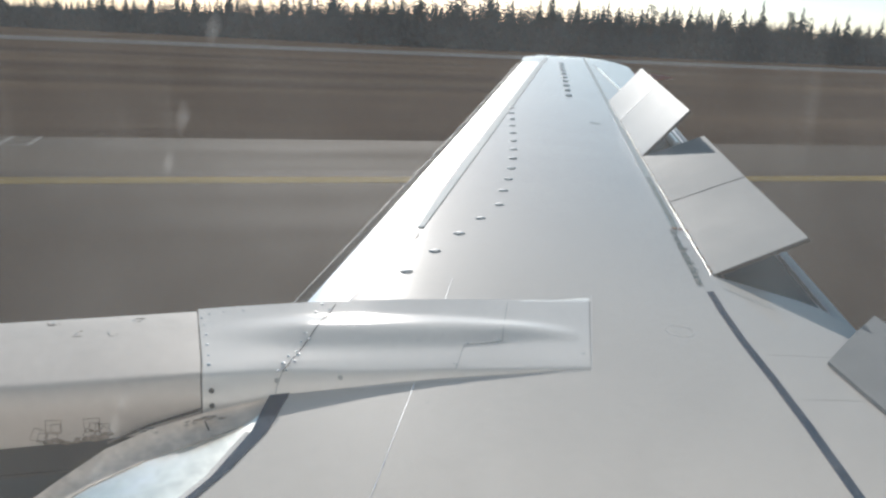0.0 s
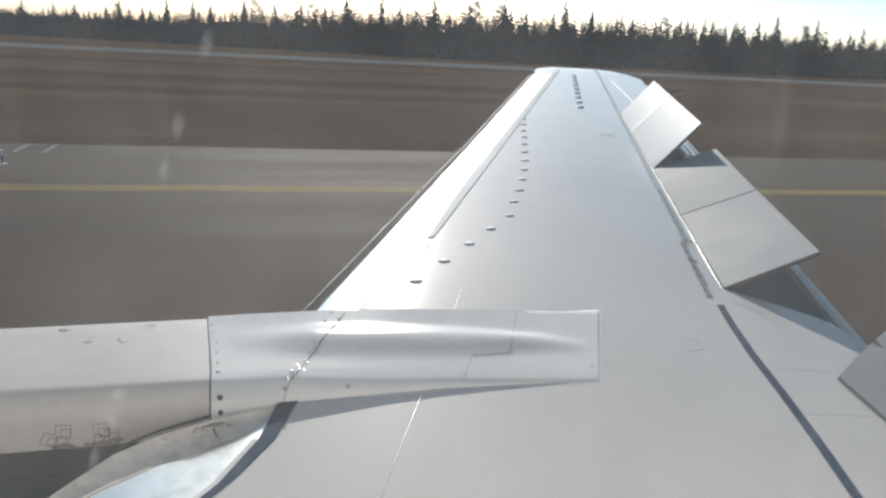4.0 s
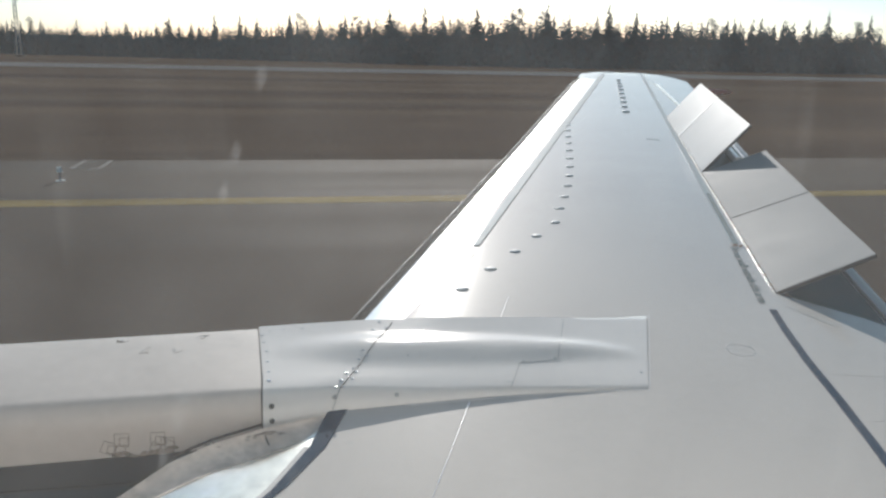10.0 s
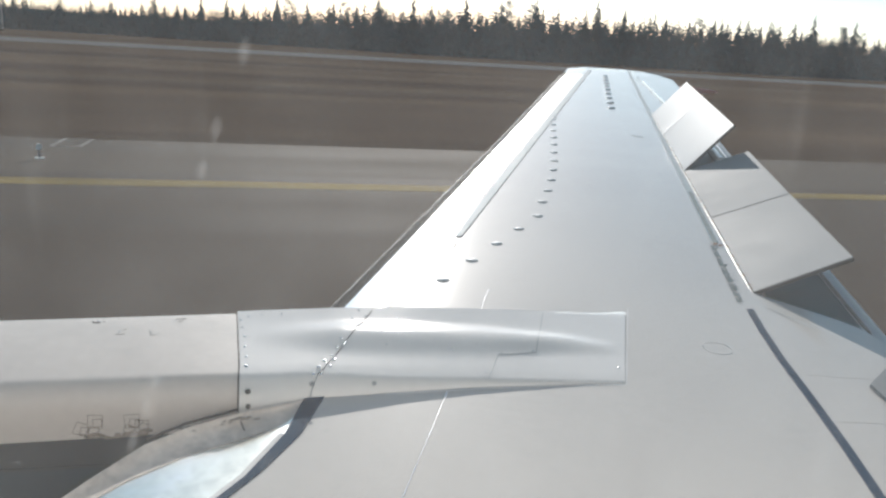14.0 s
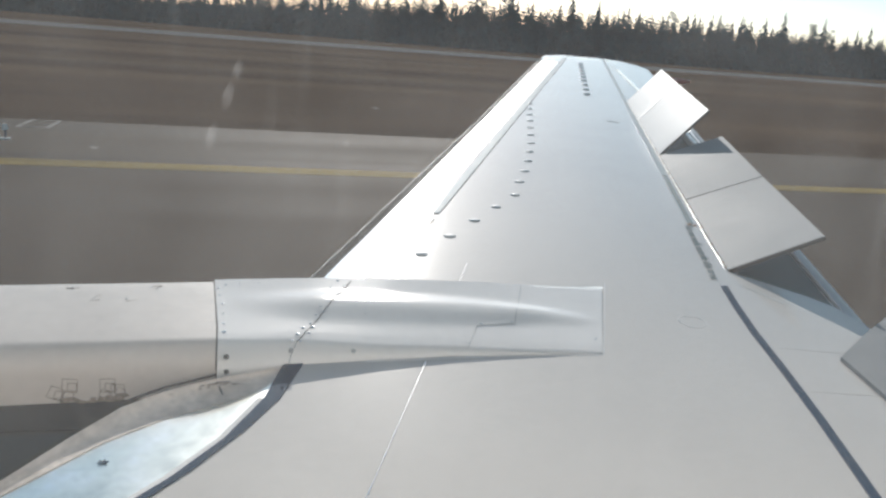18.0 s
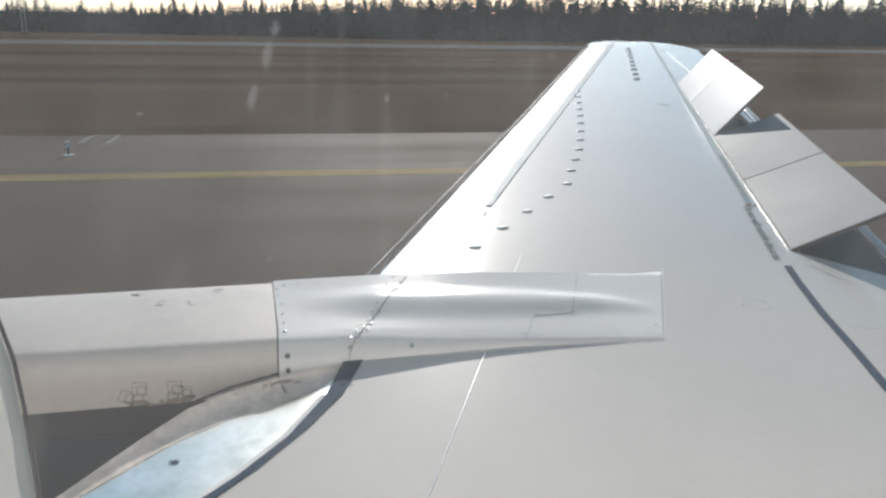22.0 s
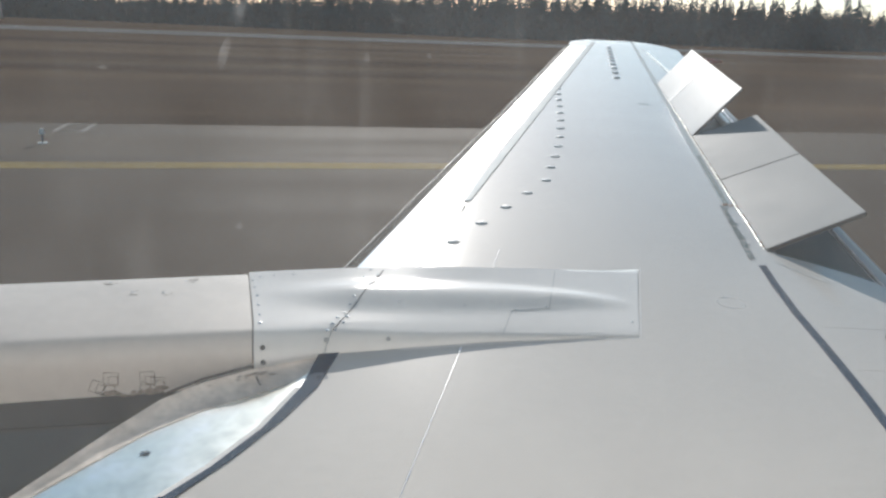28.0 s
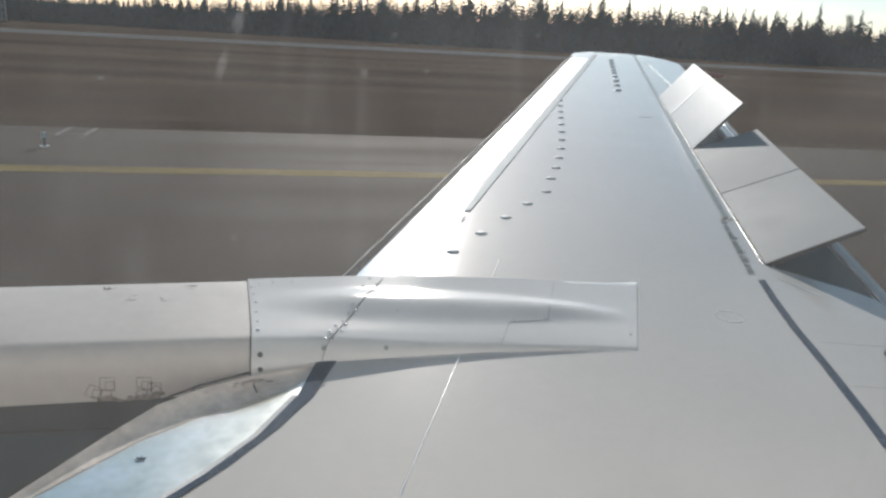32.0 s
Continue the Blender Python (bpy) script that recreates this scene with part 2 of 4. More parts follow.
sheet("ground", -2400, 2400, -2400, 2400, 0.0, M_GRASS, "brown dry winter grassland reaching the horizon", 25, 25)
sheet("runway", -900, 1300, -25.0, 22.9, 0.02, M_ASPHALT, "dark brown-grey asphalt runway", 30, 3)
sheet("pavement", -900, 1300, 22.9, 29.8, 0.016, M_SHOULDER, "paler asphalt shoulder along the runway", 30, 2)
sheet("taxiway", -700, 900, 175, 215, 0.02, M_TAXI, "pale distant taxiway beyond the grass", 30, 2)
for y0, y1 in ((64, 66.5), (112, 119)):
    sheet("track", -700, 900, y0, y1, 0.012, M_TUFT, "faint pale worn track in the dry grass", 20, 2)
sheet("runway_side_stripe", -900, 1300, 20.95, 21.85, 0.026, M_YELLOW, "faded yellow line along the runway edge", 60, 2)

# ---- the airliner ----
airliner = tagged(empty("airliner", (0, 0, 0)), "white airliner with grey wing and raised spoilers on the runway", "airliner")

HINGE = lambda y: 1.30 + 0.382 * y
FRONT = lambda y: -1.205 + 0.478 * y
REAR = lambda y: 1.15 + 0.391 * y
INNER_EDGE = [(-1.64, 0.30), (-0.36, 2.00), (-0.26, 2.15), (-0.14, 2.28), (0.02, 2.49), (0.15, 2.70), (0.24, 2.96), (0.36, 3.40), (0.743, 4.1)]


def skin_front(y):
    return between(INNER_EDGE, max(y, 1.0)) if y < 4.1 else FRONT(y) - 0.012


def skin_rear(y):
    if y < 4.06:
        return min(3.20, 2.86 + 0.717 * (4.06 - y))
    if y < 10.75:
        return HINGE(y)
    return 1.92 + 0.386 * y


def wing_rows(ys, x_front, x_rear, n, dz=0.0):
    return [[top(x, y, dz) for x in spread(x_front(y), x_rear(y), n)] for y in ys]


# upper skin in three bays: inboard, behind the spoilers' hinge line, outboard
part("wing_panel", plate(wing_rows(spread(0.3, 4.06, 30), skin_front, skin_rear, 30), 0.30), M_SKIN, airliner, "white-grey painted inboard wing skin")
part("wing_panel", plate(wing_rows(spread(4.0602, 10.747, 40), skin_front, skin_rear, 36), 0.18), M_SKIN, airliner, "white-grey painted wing skin")
part("wing_panel", plate(wing_rows(spread(10.75, 15.6, 12), skin_front, lambda y: 2.14 + 0.337 * y, 24), 0.12), M_SKIN, airliner)


def nose(ys, x_front, x_back, drop):
    """A rounded leading edge: the upper sheet, the round front with the underside, and a pale rod for its rim light."""
    sheet_rings, front_rings, rim_light_rings = [], [], []
    for y in ys:
        a, b, d = x_front(y), x_back(y), drop(y)
        w, tip = 0.042 + 0.011 * min(4.5, max(0.0, y - 4.0)), 0.11
        r = [top(x, y, -d * 0.10 * (1 - (x - a) / (b - a)) ** 2) for x in spread(b, a + w, 10)]
        base = r[-1]
        f = [base + Vector((0.001, 0, 0.001))]
        for k in range(1, 9):
            t = math.pi * k / 9
            f.append(Vector((base.x - math.sin(t) * tip, y, base.z - d * 0.4 * (1 - math.cos(t)))))
        f += [top(b, y, -d), top(b, y, -d * 0.5)]
        sheet_rings.append(r + [p - Vector((0, 0, 0.012)) for p in reversed(r)])
        front_rings.append(f)
        t = radians(62 + 1.3 * max(0.0, y - 4.0))
        c = Vector((base.x - math.sin(t) * tip, y, base.z - d * 0.4 * (1 - math.cos(t))))
        rim_light_rings.append([c + Vector((math.cos(t), 0, math.sin(t))) * 0.0028 for t in (2 * math.pi * k / 10 for k in range(10))])
    return loft(sheet_rings), loft(front_rings), loft(rim_light_rings)


sheet_bm, front_bm, rim_light_bm = nose(spread(3.62, 4.4, 12) + spread(4.6, 15.55, 34), LE, lambda y: skin_front(y) - 0.003, lambda y: 0.2 - 0.008 * y)
part("leading_edge", sheet_bm, M_SLAT, airliner, "polished bare metal leading edge")
# round front and underside, black all over
part("edge_front", front_bm, M_EDGE, airliner, "dark round front of the leading edge")
# pale rod stands in for the rim light on the nose
part("edge_rim_light", rim_light_bm, M_FIN, airliner, "pale rod painting the rim light of the leading edge")


def ribbon(name, a, b, mat, label="", dz=0.003, parent=None):
    """A thin painted band on the wing between two lines of (x, y) of the same length."""
    bm = plate([[top(*p, dz), top(*q, dz)] for p, q in zip(a, b)], 0.004)
    return part(name, bm, mat, parent or airliner, label, smooth=False)


def band(name, f, y0, y1, width, mat, label="", dz=0.003):
    bm = plate([[top(f(y) + width * k / 4, y, dz) for k in range(5)] for y in spread(y0, y1, 24)], 0.004)
    return part(name, bm, mat, airliner, label)


# tip cap
tip_front = [(5.88, 15.6), (6.08, 16.25), (6.38, 16.85), (6.80, 17.2), (7.20, 17.3)]
tip_rear = [(8.21, 15.6), (8.25, 16.3), (8.15, 16.85), (7.95, 17.2), (7.75, 17.3)]
rings = []
for (xa, ya), (xb, yb) in zip(tip_front, tip_rear):
    f = (xb - xa) / 2.3
    up = [top(xa + (xb - xa) * k / 6, ya, -0.05 * max(0.0, ya - 16.6) ** 2) for k in range(7)]
    lo = [top(xa + (xb - xa) * k / 6, ya, -0.10 * f * math.sin(math.pi * min(0.92, max(0.08, k / 6)))) for k in (6, 5, 4, 3, 2, 1, 0)]
    rings.append(up + lo)
part("wing_tip", loft(rings), M_SKIN, airliner, "rounded white wing tip")

# aileron and outboard trailing edge
AIL = lambda y: 2.14 + 0.337 * y
TRAIL = lambda y: 1.97 + 0.40 * y
part("aileron", plate(wing_rows(spread(10.76, 15.58, 10), lambda y: AIL(y) + 0.02, TRAIL, 4), 0.05), M_SKIN, airliner, "pale grey aileron")
band("aileron_seam", AIL, 10.76, 15.5, 0.02, M_SEAM, dz=-0.002)
# metal strip added to give the hinge line its glint
band("hinge_glint_strip", lambda y: AIL(y) + 0.03, 11.0, 15.0, 0.05, M_METAL, "metal strip added for the glint on the aileron hinge line", dz=0.004)

# stripes and the writing on the walkway's edge
STRIPE_Y = spread(5.0, 7.4, 12) + spread(7.6, 16.5, 20)
part("front_stripe", plate([[top(FRONT(y) + 0.09 * k / 4 + 0.011 * (4 - k) * max(0.0, 1 - (y - 5.0) / 2.2), y, 0.0075) for k in range(5)] for y in STRIPE_Y], 0.004), M_PALE, airliner, "grey walkway stripe")
band("rear_stripe", REAR, 5.02, 16.9, 0.062, M_PALE, "grey walkway stripe")
band("rear_stripe", lambda y: REAR(y) + 0.010, 4.98, 6.4, 0.04, M_WORD, "worn blue-grey walkway stripe", dz=0.0052)
LOW = [(2.656, 3.823), (2.562, 3.563), (2.449, 3.21), (2.352, 2.85), (2.235, 2.45), (2.075, 1.95), (1.85, 1.3)]
ribbon("rear_stripe", LOW, [(x + 0.044, y) for x, y in LOW], M_STRIPE, "dark grey walkway stripe")
DARK_IN = [(0.26, 2.99), (0.15, 2.70), (0.02, 2.49), (-0.14, 2.28), (-0.26, 2.15), (-0.40, 1.98), (-1.64, 0.31)]
DARK_OUT = [(0.175, 2.97), (0.09, 2.70), (-0.045, 2.45), (-0.20, 2.25), (-0.325, 2.12), (-0.47, 1.96), (-1.72, 0.30)]
ribbon("root_stripe", DARK_IN, DARK_OUT, M_STRIPE, "dark grey stripe behind the leading edge", dz=0.004)
# worn stencilled writing ahead of the stripe: broken slanted strokes
rnd_w = random.Random(17)
for k in range(11):
    y = 4.30 + k * 0.058
    for o in (0.018, 0.046, 0.072):
        if rnd_w.random() < 0.2:
            continue
        lean, w, long = rnd_w.uniform(-0.012, 0.02), rnd_w.uniform(0.008, 0.016), rnd_w.uniform(0.022, 0.04)
        x = FRONT(y) + o
        ribbon("faded_letter", [(x, y), (x + lean + 0.478 * long, y + long)], [(x + w, y), (x + w + lean + 0.478 * long, y + long)], M_FADED, dz=0.010)
words = bpy.data.curves.new("walkway_words", "FONT")
words.body, words.size, words.extrude = "Do not walk outside this area", 0.085, 0.001
words.materials.append(M_WORD)
w = new("walkway_words", words)
along = (top(REAR(3.88), 3.88) - top(REAR(4.92), 4.92)).normalized()
aft = NORMAL.cross(along).normalized()
w.matrix_basis = Matrix.Translation(top(REAR(4.93) - 0.028, 4.93, 0.005)) @ Matrix((along, aft, NORMAL)).transposed().to_4x4() @ Matrix.Diagonal((1.06, 0.95, 1, 1))
w.parent = airliner
tagged(w, "small dark grey stencilled words on the wing")

band("slat_joint", lambda y: skin_front(y) + 0.002, 7.5, 15.4, 0.010, M_FIN, "thin joint behind the leading edge", dz=0.0015)

# panel joints, access cover, marks
for k in range(9):
    u = k / 8
    x, y = 2.80 + 0.09 * u, 3.86 - 0.25 * u
    ribbon("stain", [(x - 0.012, y), (x - 0.006, y - 0.035)], [(x + 0.016 + 0.012 * u, y + 0.004), (x + 0.022 + 0.012 * u, y - 0.03)], M_STAIN, dz=0.0008)
SEAM = [(1.22, 4.09), (0.74, 2.95), (0.36, 2.07), (0.2, 1.7)]
ribbon("panel_joint", SEAM, [(x + 0.0024, y) for x, y in SEAM], M_BOLT, "thin bright skin joint", dz=0.0015)
rnd_j = random.Random(12)
for y in (4.06, 3.93, 2.93, 2.80, 2.66, 2.43, 2.31, 2.12, 1.96):
    x, long = between(SEAM, y), rnd_j.uniform(0.02, 0.06)
    far = between(SEAM, y + long)
    ribbon("sealant_bead", [(x - 0.0012, y), (far - 0.0006, y + long)], [(x + 0.0042, y), (far + 0.003, y + long)], M_BOLT, dz=0.003)
for y, x0, x1 in ((9.45, 3.0, 5.0), (13.0, 4.75, 6.3)):
    ribbon("panel_joint", [(x0, y), (x1, y + 0.1)], [(x0, y + 0.02), (x1, y + 0.12)], M_PALE, dz=0.002)
for (x0, y0), (x1, y1) in (((2.50, 3.06), (2.85, 2.993)), ((2.37, 2.657), (2.62, 2.617)), ((2.62, 2.617), (2.95, 2.56))):
    ribbon("panel_joint", [(x0, y0), (x1, y1)], [(x0, y0 + 0.0015), (x1, y1 + 0.0015)], M_SKIN, dz=0.0008)
cover = [(2.20 + 0.07 * math.cos(2 * math.pi * k / 24), 3.345 + 0.065 * math.sin(2 * math.pi * k / 24)) for k in range(25)]
ribbon("access_cover_rim", cover, [(2.20 + (x - 2.20) * 1.05, 3.345 + (y - 3.345) * 1.05) for x, y in cover], M_FAIR, "thin round rim of an access cover", dz=0.0015)
ribbon("wing_mark", [(4.31, 9.03), (4.43, 8.97)], [(4.31, 8.99), (4.43, 8.93)], M_WORD, "small dark mark")
for k in range(5):
    t = 2 * math.pi * k / 5 + 0.4
    bm = bmesh.new()
    bmesh.ops.create_uvsphere(bm, u_segments=6, v_segments=4, radius=0.004)
    bmesh.ops.translate(bm, verts=bm.verts, vec=top(2.20 + 0.07 * math.cos(t), 3.345 + 0.066 * math.sin(t), 0.0015))
    part("cover_screw", bm, M_BOLT, airliner)

# vortex generators: small fins on a foot
def fin(x, y, long, turn=0.1, high=0.012):
    bm = bmesh.new()
    bmesh.ops.create_uvsphere(bm, u_segments=10, v_segments=6, radius=1)
    bmesh.ops.bisect_plane(bm, geom=bm.verts[:] + bm.edges[:] + bm.faces[:], plane_co=(0, 0, -0.1), plane_no=(0, 0, 1), clear_inner=True)
    bm.transform(Matrix.Translation(top(x, y)) @ Matrix.Rotation(turn, 4, "Z") @ Matrix.Diagonal((long / 2, 2 * high, high, 1)))
    return bm


for k in range(5):
    part("vortex_generator", fin(0.99 + 0.2475 * k, 4.23 + 0.326 * k, 0.085, 0.1), M_FIN, airliner)
for k in range(11):
    part("vortex_generator", fin(2.143 + 0.1724 * k - 0.0054 * k ** 2 + 0.00029 * k ** 3, 5.921 + 0.3525 * k + 0.00724 * k ** 2 - 0.00027 * k ** 3, 0.095, 0.1), M_FIN, airliner)
for k in range(9):
    part("vortex_generator", fin(4.95 + 0.21 * k, 11.15 + 0.535 * k, 0.13, 0.1, 0.024), M_FIN, airliner)


# spoilers, raised
def spoiler(y0, y1, c0, c1, angle, angle_out, label="", crease=0.0):
    d = (top(HINGE(y1), y1) - top(HINGE(y0), y0)).normalized()
    p = d.cross(NORMAL)
    rise = lambda k: p * math.cos(radians(angle + (angle_out - angle) * k)) + NORMAL * math.sin(radians(angle + (angle_out - angle) * k))
    up = rise(0.5)
    face = up.cross(d).normalized()
    face = face if face.z > 0 else -face
    a, b = top(HINGE(y0), y0, 0.006) + d * 0.012, top(HINGE(y1), y1, 0.006) - d * 0.012
    rows = []
    for k in spread(0, 1, 25 if crease else 6):
        bulge = crease * math.exp(-((k - 0.56) / 0.07) ** 2)
        rows.append([a + (b - a) * k + rise(k) * (c0 + (c1 - c0) * k) * j / 3 + face * bulge for j in range(4)])
    ob = part("spoiler", plate(rows, 0.013, face), M_CREASE if crease else M_SPOIL, airliner, label)
    # hinge lugs with their worn brackets
    lugs = (0.03, 0.08, 0.19, 0.3, 0.42, 0.55, 0.63, 0.78, 0.88, 0.95)
    for i, k in enumerate(lugs):
        q = a + (b - a) * k
        part("hinge_lug", rod(q - d * (0.012 + 0.014 * (i % 3)), q + d * 0.014, 0.0042 + 0.0012 * (i % 2)), M_RUST, ob)
    for k0, k1 in zip((0.0,) + lugs, lugs + (1.0,)):
        q, e = a + (b - a) * (k0 + 0.008), a + (b - a) * (k1 - 0.012)
        part("hinge_strip", plate([[q - p * 0.010, q - p * 0.006], [e - p * 0.010, e - p * 0.006]], 0.005), M_METAL, ob, "bright worn hinge strip")
    part("edge_strip", plate([[a + rise(0) * c0 * j / 3 - d * 0.006 - face * 0.004, a + rise(0) * c0 * j / 3 - face * 0.004] for j in range(4)], 0.022, face), M_SEAM, ob, "brown worn end of the panel")
    # crease and pale strip stand in for a streak of sheen
    if crease:
        run = lambda k: [a + (b - a) * k + rise(k) * (c0 + (c1 - c0) * k) * j / 3 + face * (crease * math.exp(-((k - 0.56) / 0.07) ** 2) + 0.003) for j in range(4)]
        part("sheen_strip", plate([run(k) for k in spread(0.541, 0.561, 4)], 0.003, face), M_FIN, ob, "pale strip painting the sheen along the crease")
    # actuator under the panel
    m = (a + b) / 2
    part("actuator", rod(m - NORMAL * 0.12 + p * 0.1, m + up * c0 * 0.55 - face * 0.03, 0.03), M_FAIR, ob)
    return ob


spoiler(4.06, 5.60, 0.575, 0.60, 30.5, 26.5, "raised pale grey spoiler panel")
spoiler(5.60, 7.22, 0.60, 0.622, 26.5, 25.5, "raised pale grey spoiler panel")
spoiler(7.22, 10.75, 0.63, 0.64, 52.5, 52, "steeply raised spoiler panel, sheen put into its paler paint and crease", crease=0.012)

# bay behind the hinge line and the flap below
part("spoiler_bay", plate(wing_rows(spread(4.07, 10.74, 8), lambda y: HINGE(y) - 0.05, lambda y: HINGE(y) + 0.66, 3, -0.17), 0.03), M_BAY, airliner, "open bay under the spoilers, shade painted in dark teal")


def flap(y0, y1, x0, x1):
    """A flap lying below the spoilers: rising from the bay to a round trailing roll."""
    rings = []
    for y in spread(y0, y1, 14):
        a, b = x0 + 0.395 * y, x1 + 0.395 * y
        up = [(0.0, -0.15), (0.2, -0.125), (0.45, -0.105), (0.7, -0.085), (0.80, -0.062), (0.86, -0.05), (0.92, -0.048), (0.97, -0.054), (1.0, -0.068)]
        r = [top(a + (b - a) * u, y, h) for u, h in up]
        r += [top(a + (b - a) * u, y, h) for u, h in ((0.98, -0.09), (0.8, -0.12), (0.4, -0.18), (0.05, -0.19))]
        rings.append(r)
    return loft(rings)


for y0, y1 in ((3.3, 7.2), (7.24, 10.7)):
    part("flap", flap(y0, y1, 1.42, 1.985), M_TUBE, airliner, "grey flap below the spoilers")
    # added sheet paints the shade on the flap's forward top
    part("flap_shade_sheet", plate([[top(1.42 + 0.565 * u + 0.395 * y, y, h + 0.006) for u, h in ((0.02, -0.147), (0.2, -0.125), (0.45, -0.105), (0.7, -0.085), (0.78, -0.068))] for y in spread(y0, y1, 12)], 0.004),
         M_BAY, airliner, "thin sheet over the flap, shade painted in dark teal")
    part("flap_seal", plate([[top(1.872 + 0.395 * y, y, -0.052), top(1.884 + 0.395 * y, y, -0.045)] for y in spread(y0 + 0.15, y1, 10)], 0.006), M_BOLT, airliner, "bright metal strip along the flap")
# white fairing paint puts the sun highlight on the sleeve
part("flap_sleeve", rod(top(4.85, 7.88, -0.03), top(5.09, 8.50, -0.03), 0.052, 20), M_FAIR, airliner, "polished flap sleeve, its sun highlight painted white")
for y in (4.75, 6.6):
    part("flap_bracket", block(1.84 + 0.395 * y, 1.875 + 0.395 * y, y - 0.03, y + 0.03, top(2, y).z - 0.12, top(2, y).z - 0.07, 0.006), M_GRIME, airliner)
part("inboard_spoiler", plate([[top(2.74 - 0.032 * k, 2.93 - 0.196 * k, 0.02), top(3.05 - 0.032 * k, 3.13 - 0.196 * k, 0.05), top(3.36 - 0.032 * k, 3.33 - 0.196 * k, 0.05)] for k in range(6)], 0.018),
     M_SPOIL, airliner, "raised grey inboard spoiler panel", smooth=False)
part("flap_fairing", loft([[top(x, 15.0 + 0.05 * r * math.cos(t), -0.12 + 0.05 * r * math.sin(t)) for t in (math.pi * i / 4 for i in range(8))]
                           for x, r in ((7.2, 0.5), (7.6, 1.3), (8.3, 1.4), (8.75, 0.9), (8.9, 0.2))]), M_RED, airliner, "reddish fairing tail at the trailing edge")
for k in range(6):
    bm = bmesh.new()
    bmesh.ops.create_icosphere(bm, subdivisions=1, radius=0.015 - 0.0015 * k)
    bmesh.ops.scale(bm, verts=bm.verts, vec=(1.6, 1, 0.25))
    bmesh.ops.translate(bm, verts=bm.verts, vec=top(3.10 + 0.017 * k, 4.95 - 0.01 * k + 0.03 * (k % 2), 0.003))
    part("grime_patch", bm, M_RUST, airliner)

# ---- engine cowl and pylon fairing ----
def slant(x, y):
    """The joint of cowl and fairing leans forward towards its far side."""
    return 0.055 * max(0.0, y - 3.03) * max(0.0, 1 - abs(x + 0.08) / 0.4)


def cowl_ring(x):
    near, far = 2.965 + 0.04 * x, 3.56 + 0.075 * x
    z = 2.5959 - 0.0074 * x
    pts = [(far + 0.14, z - 0.25), (far + 0.06, z - 0.02), (far, z + 0.035), (far - 0.1, z + 0.04), (near + 0.12, z + 0.005), (near + 0.03, z - 0.005)]
    for k in range(1, 7):
        t = math.pi / 2 * k / 6
        pts.append((near + 0.03 - 0.085 * math.sin(t), z - 0.005 - 0.10 * (1 - math.cos(t))))
    pts.append((near - 0.055, 2.385))
    return [Vector((x - slant(x, y), y, h)) for y, h in pts]


front = [cowl_ring(x) for x in spread(-3.6, -0.085, 16)]
bm = loft([r + [Vector((r[0].x, 3.4, 2.25))] for r in front])
cowl = part("engine_cowl", bm, M_COWL, airliner, "beige-white rounded engine cowl")
xs = spread(-3.6, -0.3, 10)
# lower cowl in two bands, shade painted into both
part("lower_cowl", loft([[Vector((x, 2.918, 2.383)), Vector((x, 2.925, 2.252)), Vector((x, 3.6, 2.252)), Vector((x, 3.6, 2.383))] for x in xs]), M_DARK, airliner, "lower cowl with its shade painted dark grey")
part("lower_cowl", loft([[Vector((x, 2.922, 2.25)), Vector((x, 2.90, 2.0)), Vector((x, 2.93, 1.7)), Vector((x, 3.6, 1.7)), Vector((x, 3.6, 2.25))] for x in xs]), M_BELLY, airliner, "belly of the cowl, its shade painted dark blue-grey")
part("cowl_seam", plate([[(-3.5, 2.915, 2.25), (-3.5, 2.915, 2.258)], [(-0.4, 2.915, 2.25), (-0.4, 2.915, 2.258)]], 0.01, Vector((0, -1, 0))), M_SEAM, airliner)

FAR_H = [(-0.35, 0.098), (-0.08, 0.097), (0.085, 0.096), (0.3, 0.092), (0.59, 0.086), (1.02, 0.056), (1.5, 0.012), (1.62, 0.0)]
BASE_Y = [(-0.35, 2.80), (-0.08, 2.87), (0.19, 2.95), (0.51, 2.98), (0.87, 3.01), (1.62, 3.02)]
RISE = [(-0.35, 0.112), (-0.08, 0.102), (0.19, 0.076), (0.6, 0.042), (1.05, 0.020), (1.62, 0.0)]
FAR_Y = [(-0.35, 3.53), (-0.08, 3.56), (0.35, 3.62), (1.02, 3.68), (1.62, 3.74)]
lin = lambda pts, x: between([(b, a) for a, b in pts], x)


def skew(x, y, dz):
    """A place on the fairing, whose tail is cut at a slant."""
    return top(x + 0.45 * (y - 3.02) * max(0.0, x / 1.58) - slant(x, y), y, dz)


def swell(x, y):
    """The long low blister on top of the fairing."""
    c = lin([(-0.2, 3.31), (0.25, 3.335), (0.95, 3.355), (1.3, 3.36), (1.62, 3.31)], x)
    wd = lin([(-0.2, 0.10), (0.3, 0.17), (0.9, 0.17), (1.3, 0.11), (1.62, 0.05)], x)
    v = (y - c) / wd
    if abs(v) >= 1 or x < -0.05:
        return 0.0
    return 0.025 * (0.5 + 0.5 * math.cos(math.pi * v)) * min(1, (x + 0.05) / 0.35) ** 1.5 * min(1.0, max(0.0, (1.52 - x) / 0.35)) ** 0.8


def edges(x):
    b, h, f = lin(BASE_Y, x), lin(RISE, x), lin(FAR_Y, x)
    return b, h, f, b + 0.081 * min(1, h / 0.1)


def lid(x, y, dz=0.0):
    """A place on top of the fairing."""
    b, h, f, s = edges(x)
    k = min(1, max(0, (y - s) / (f - s)))
    return skew(x, y, h + 0.004 + (lin(FAR_H, x) - h) * k + swell(x, y) + dz)


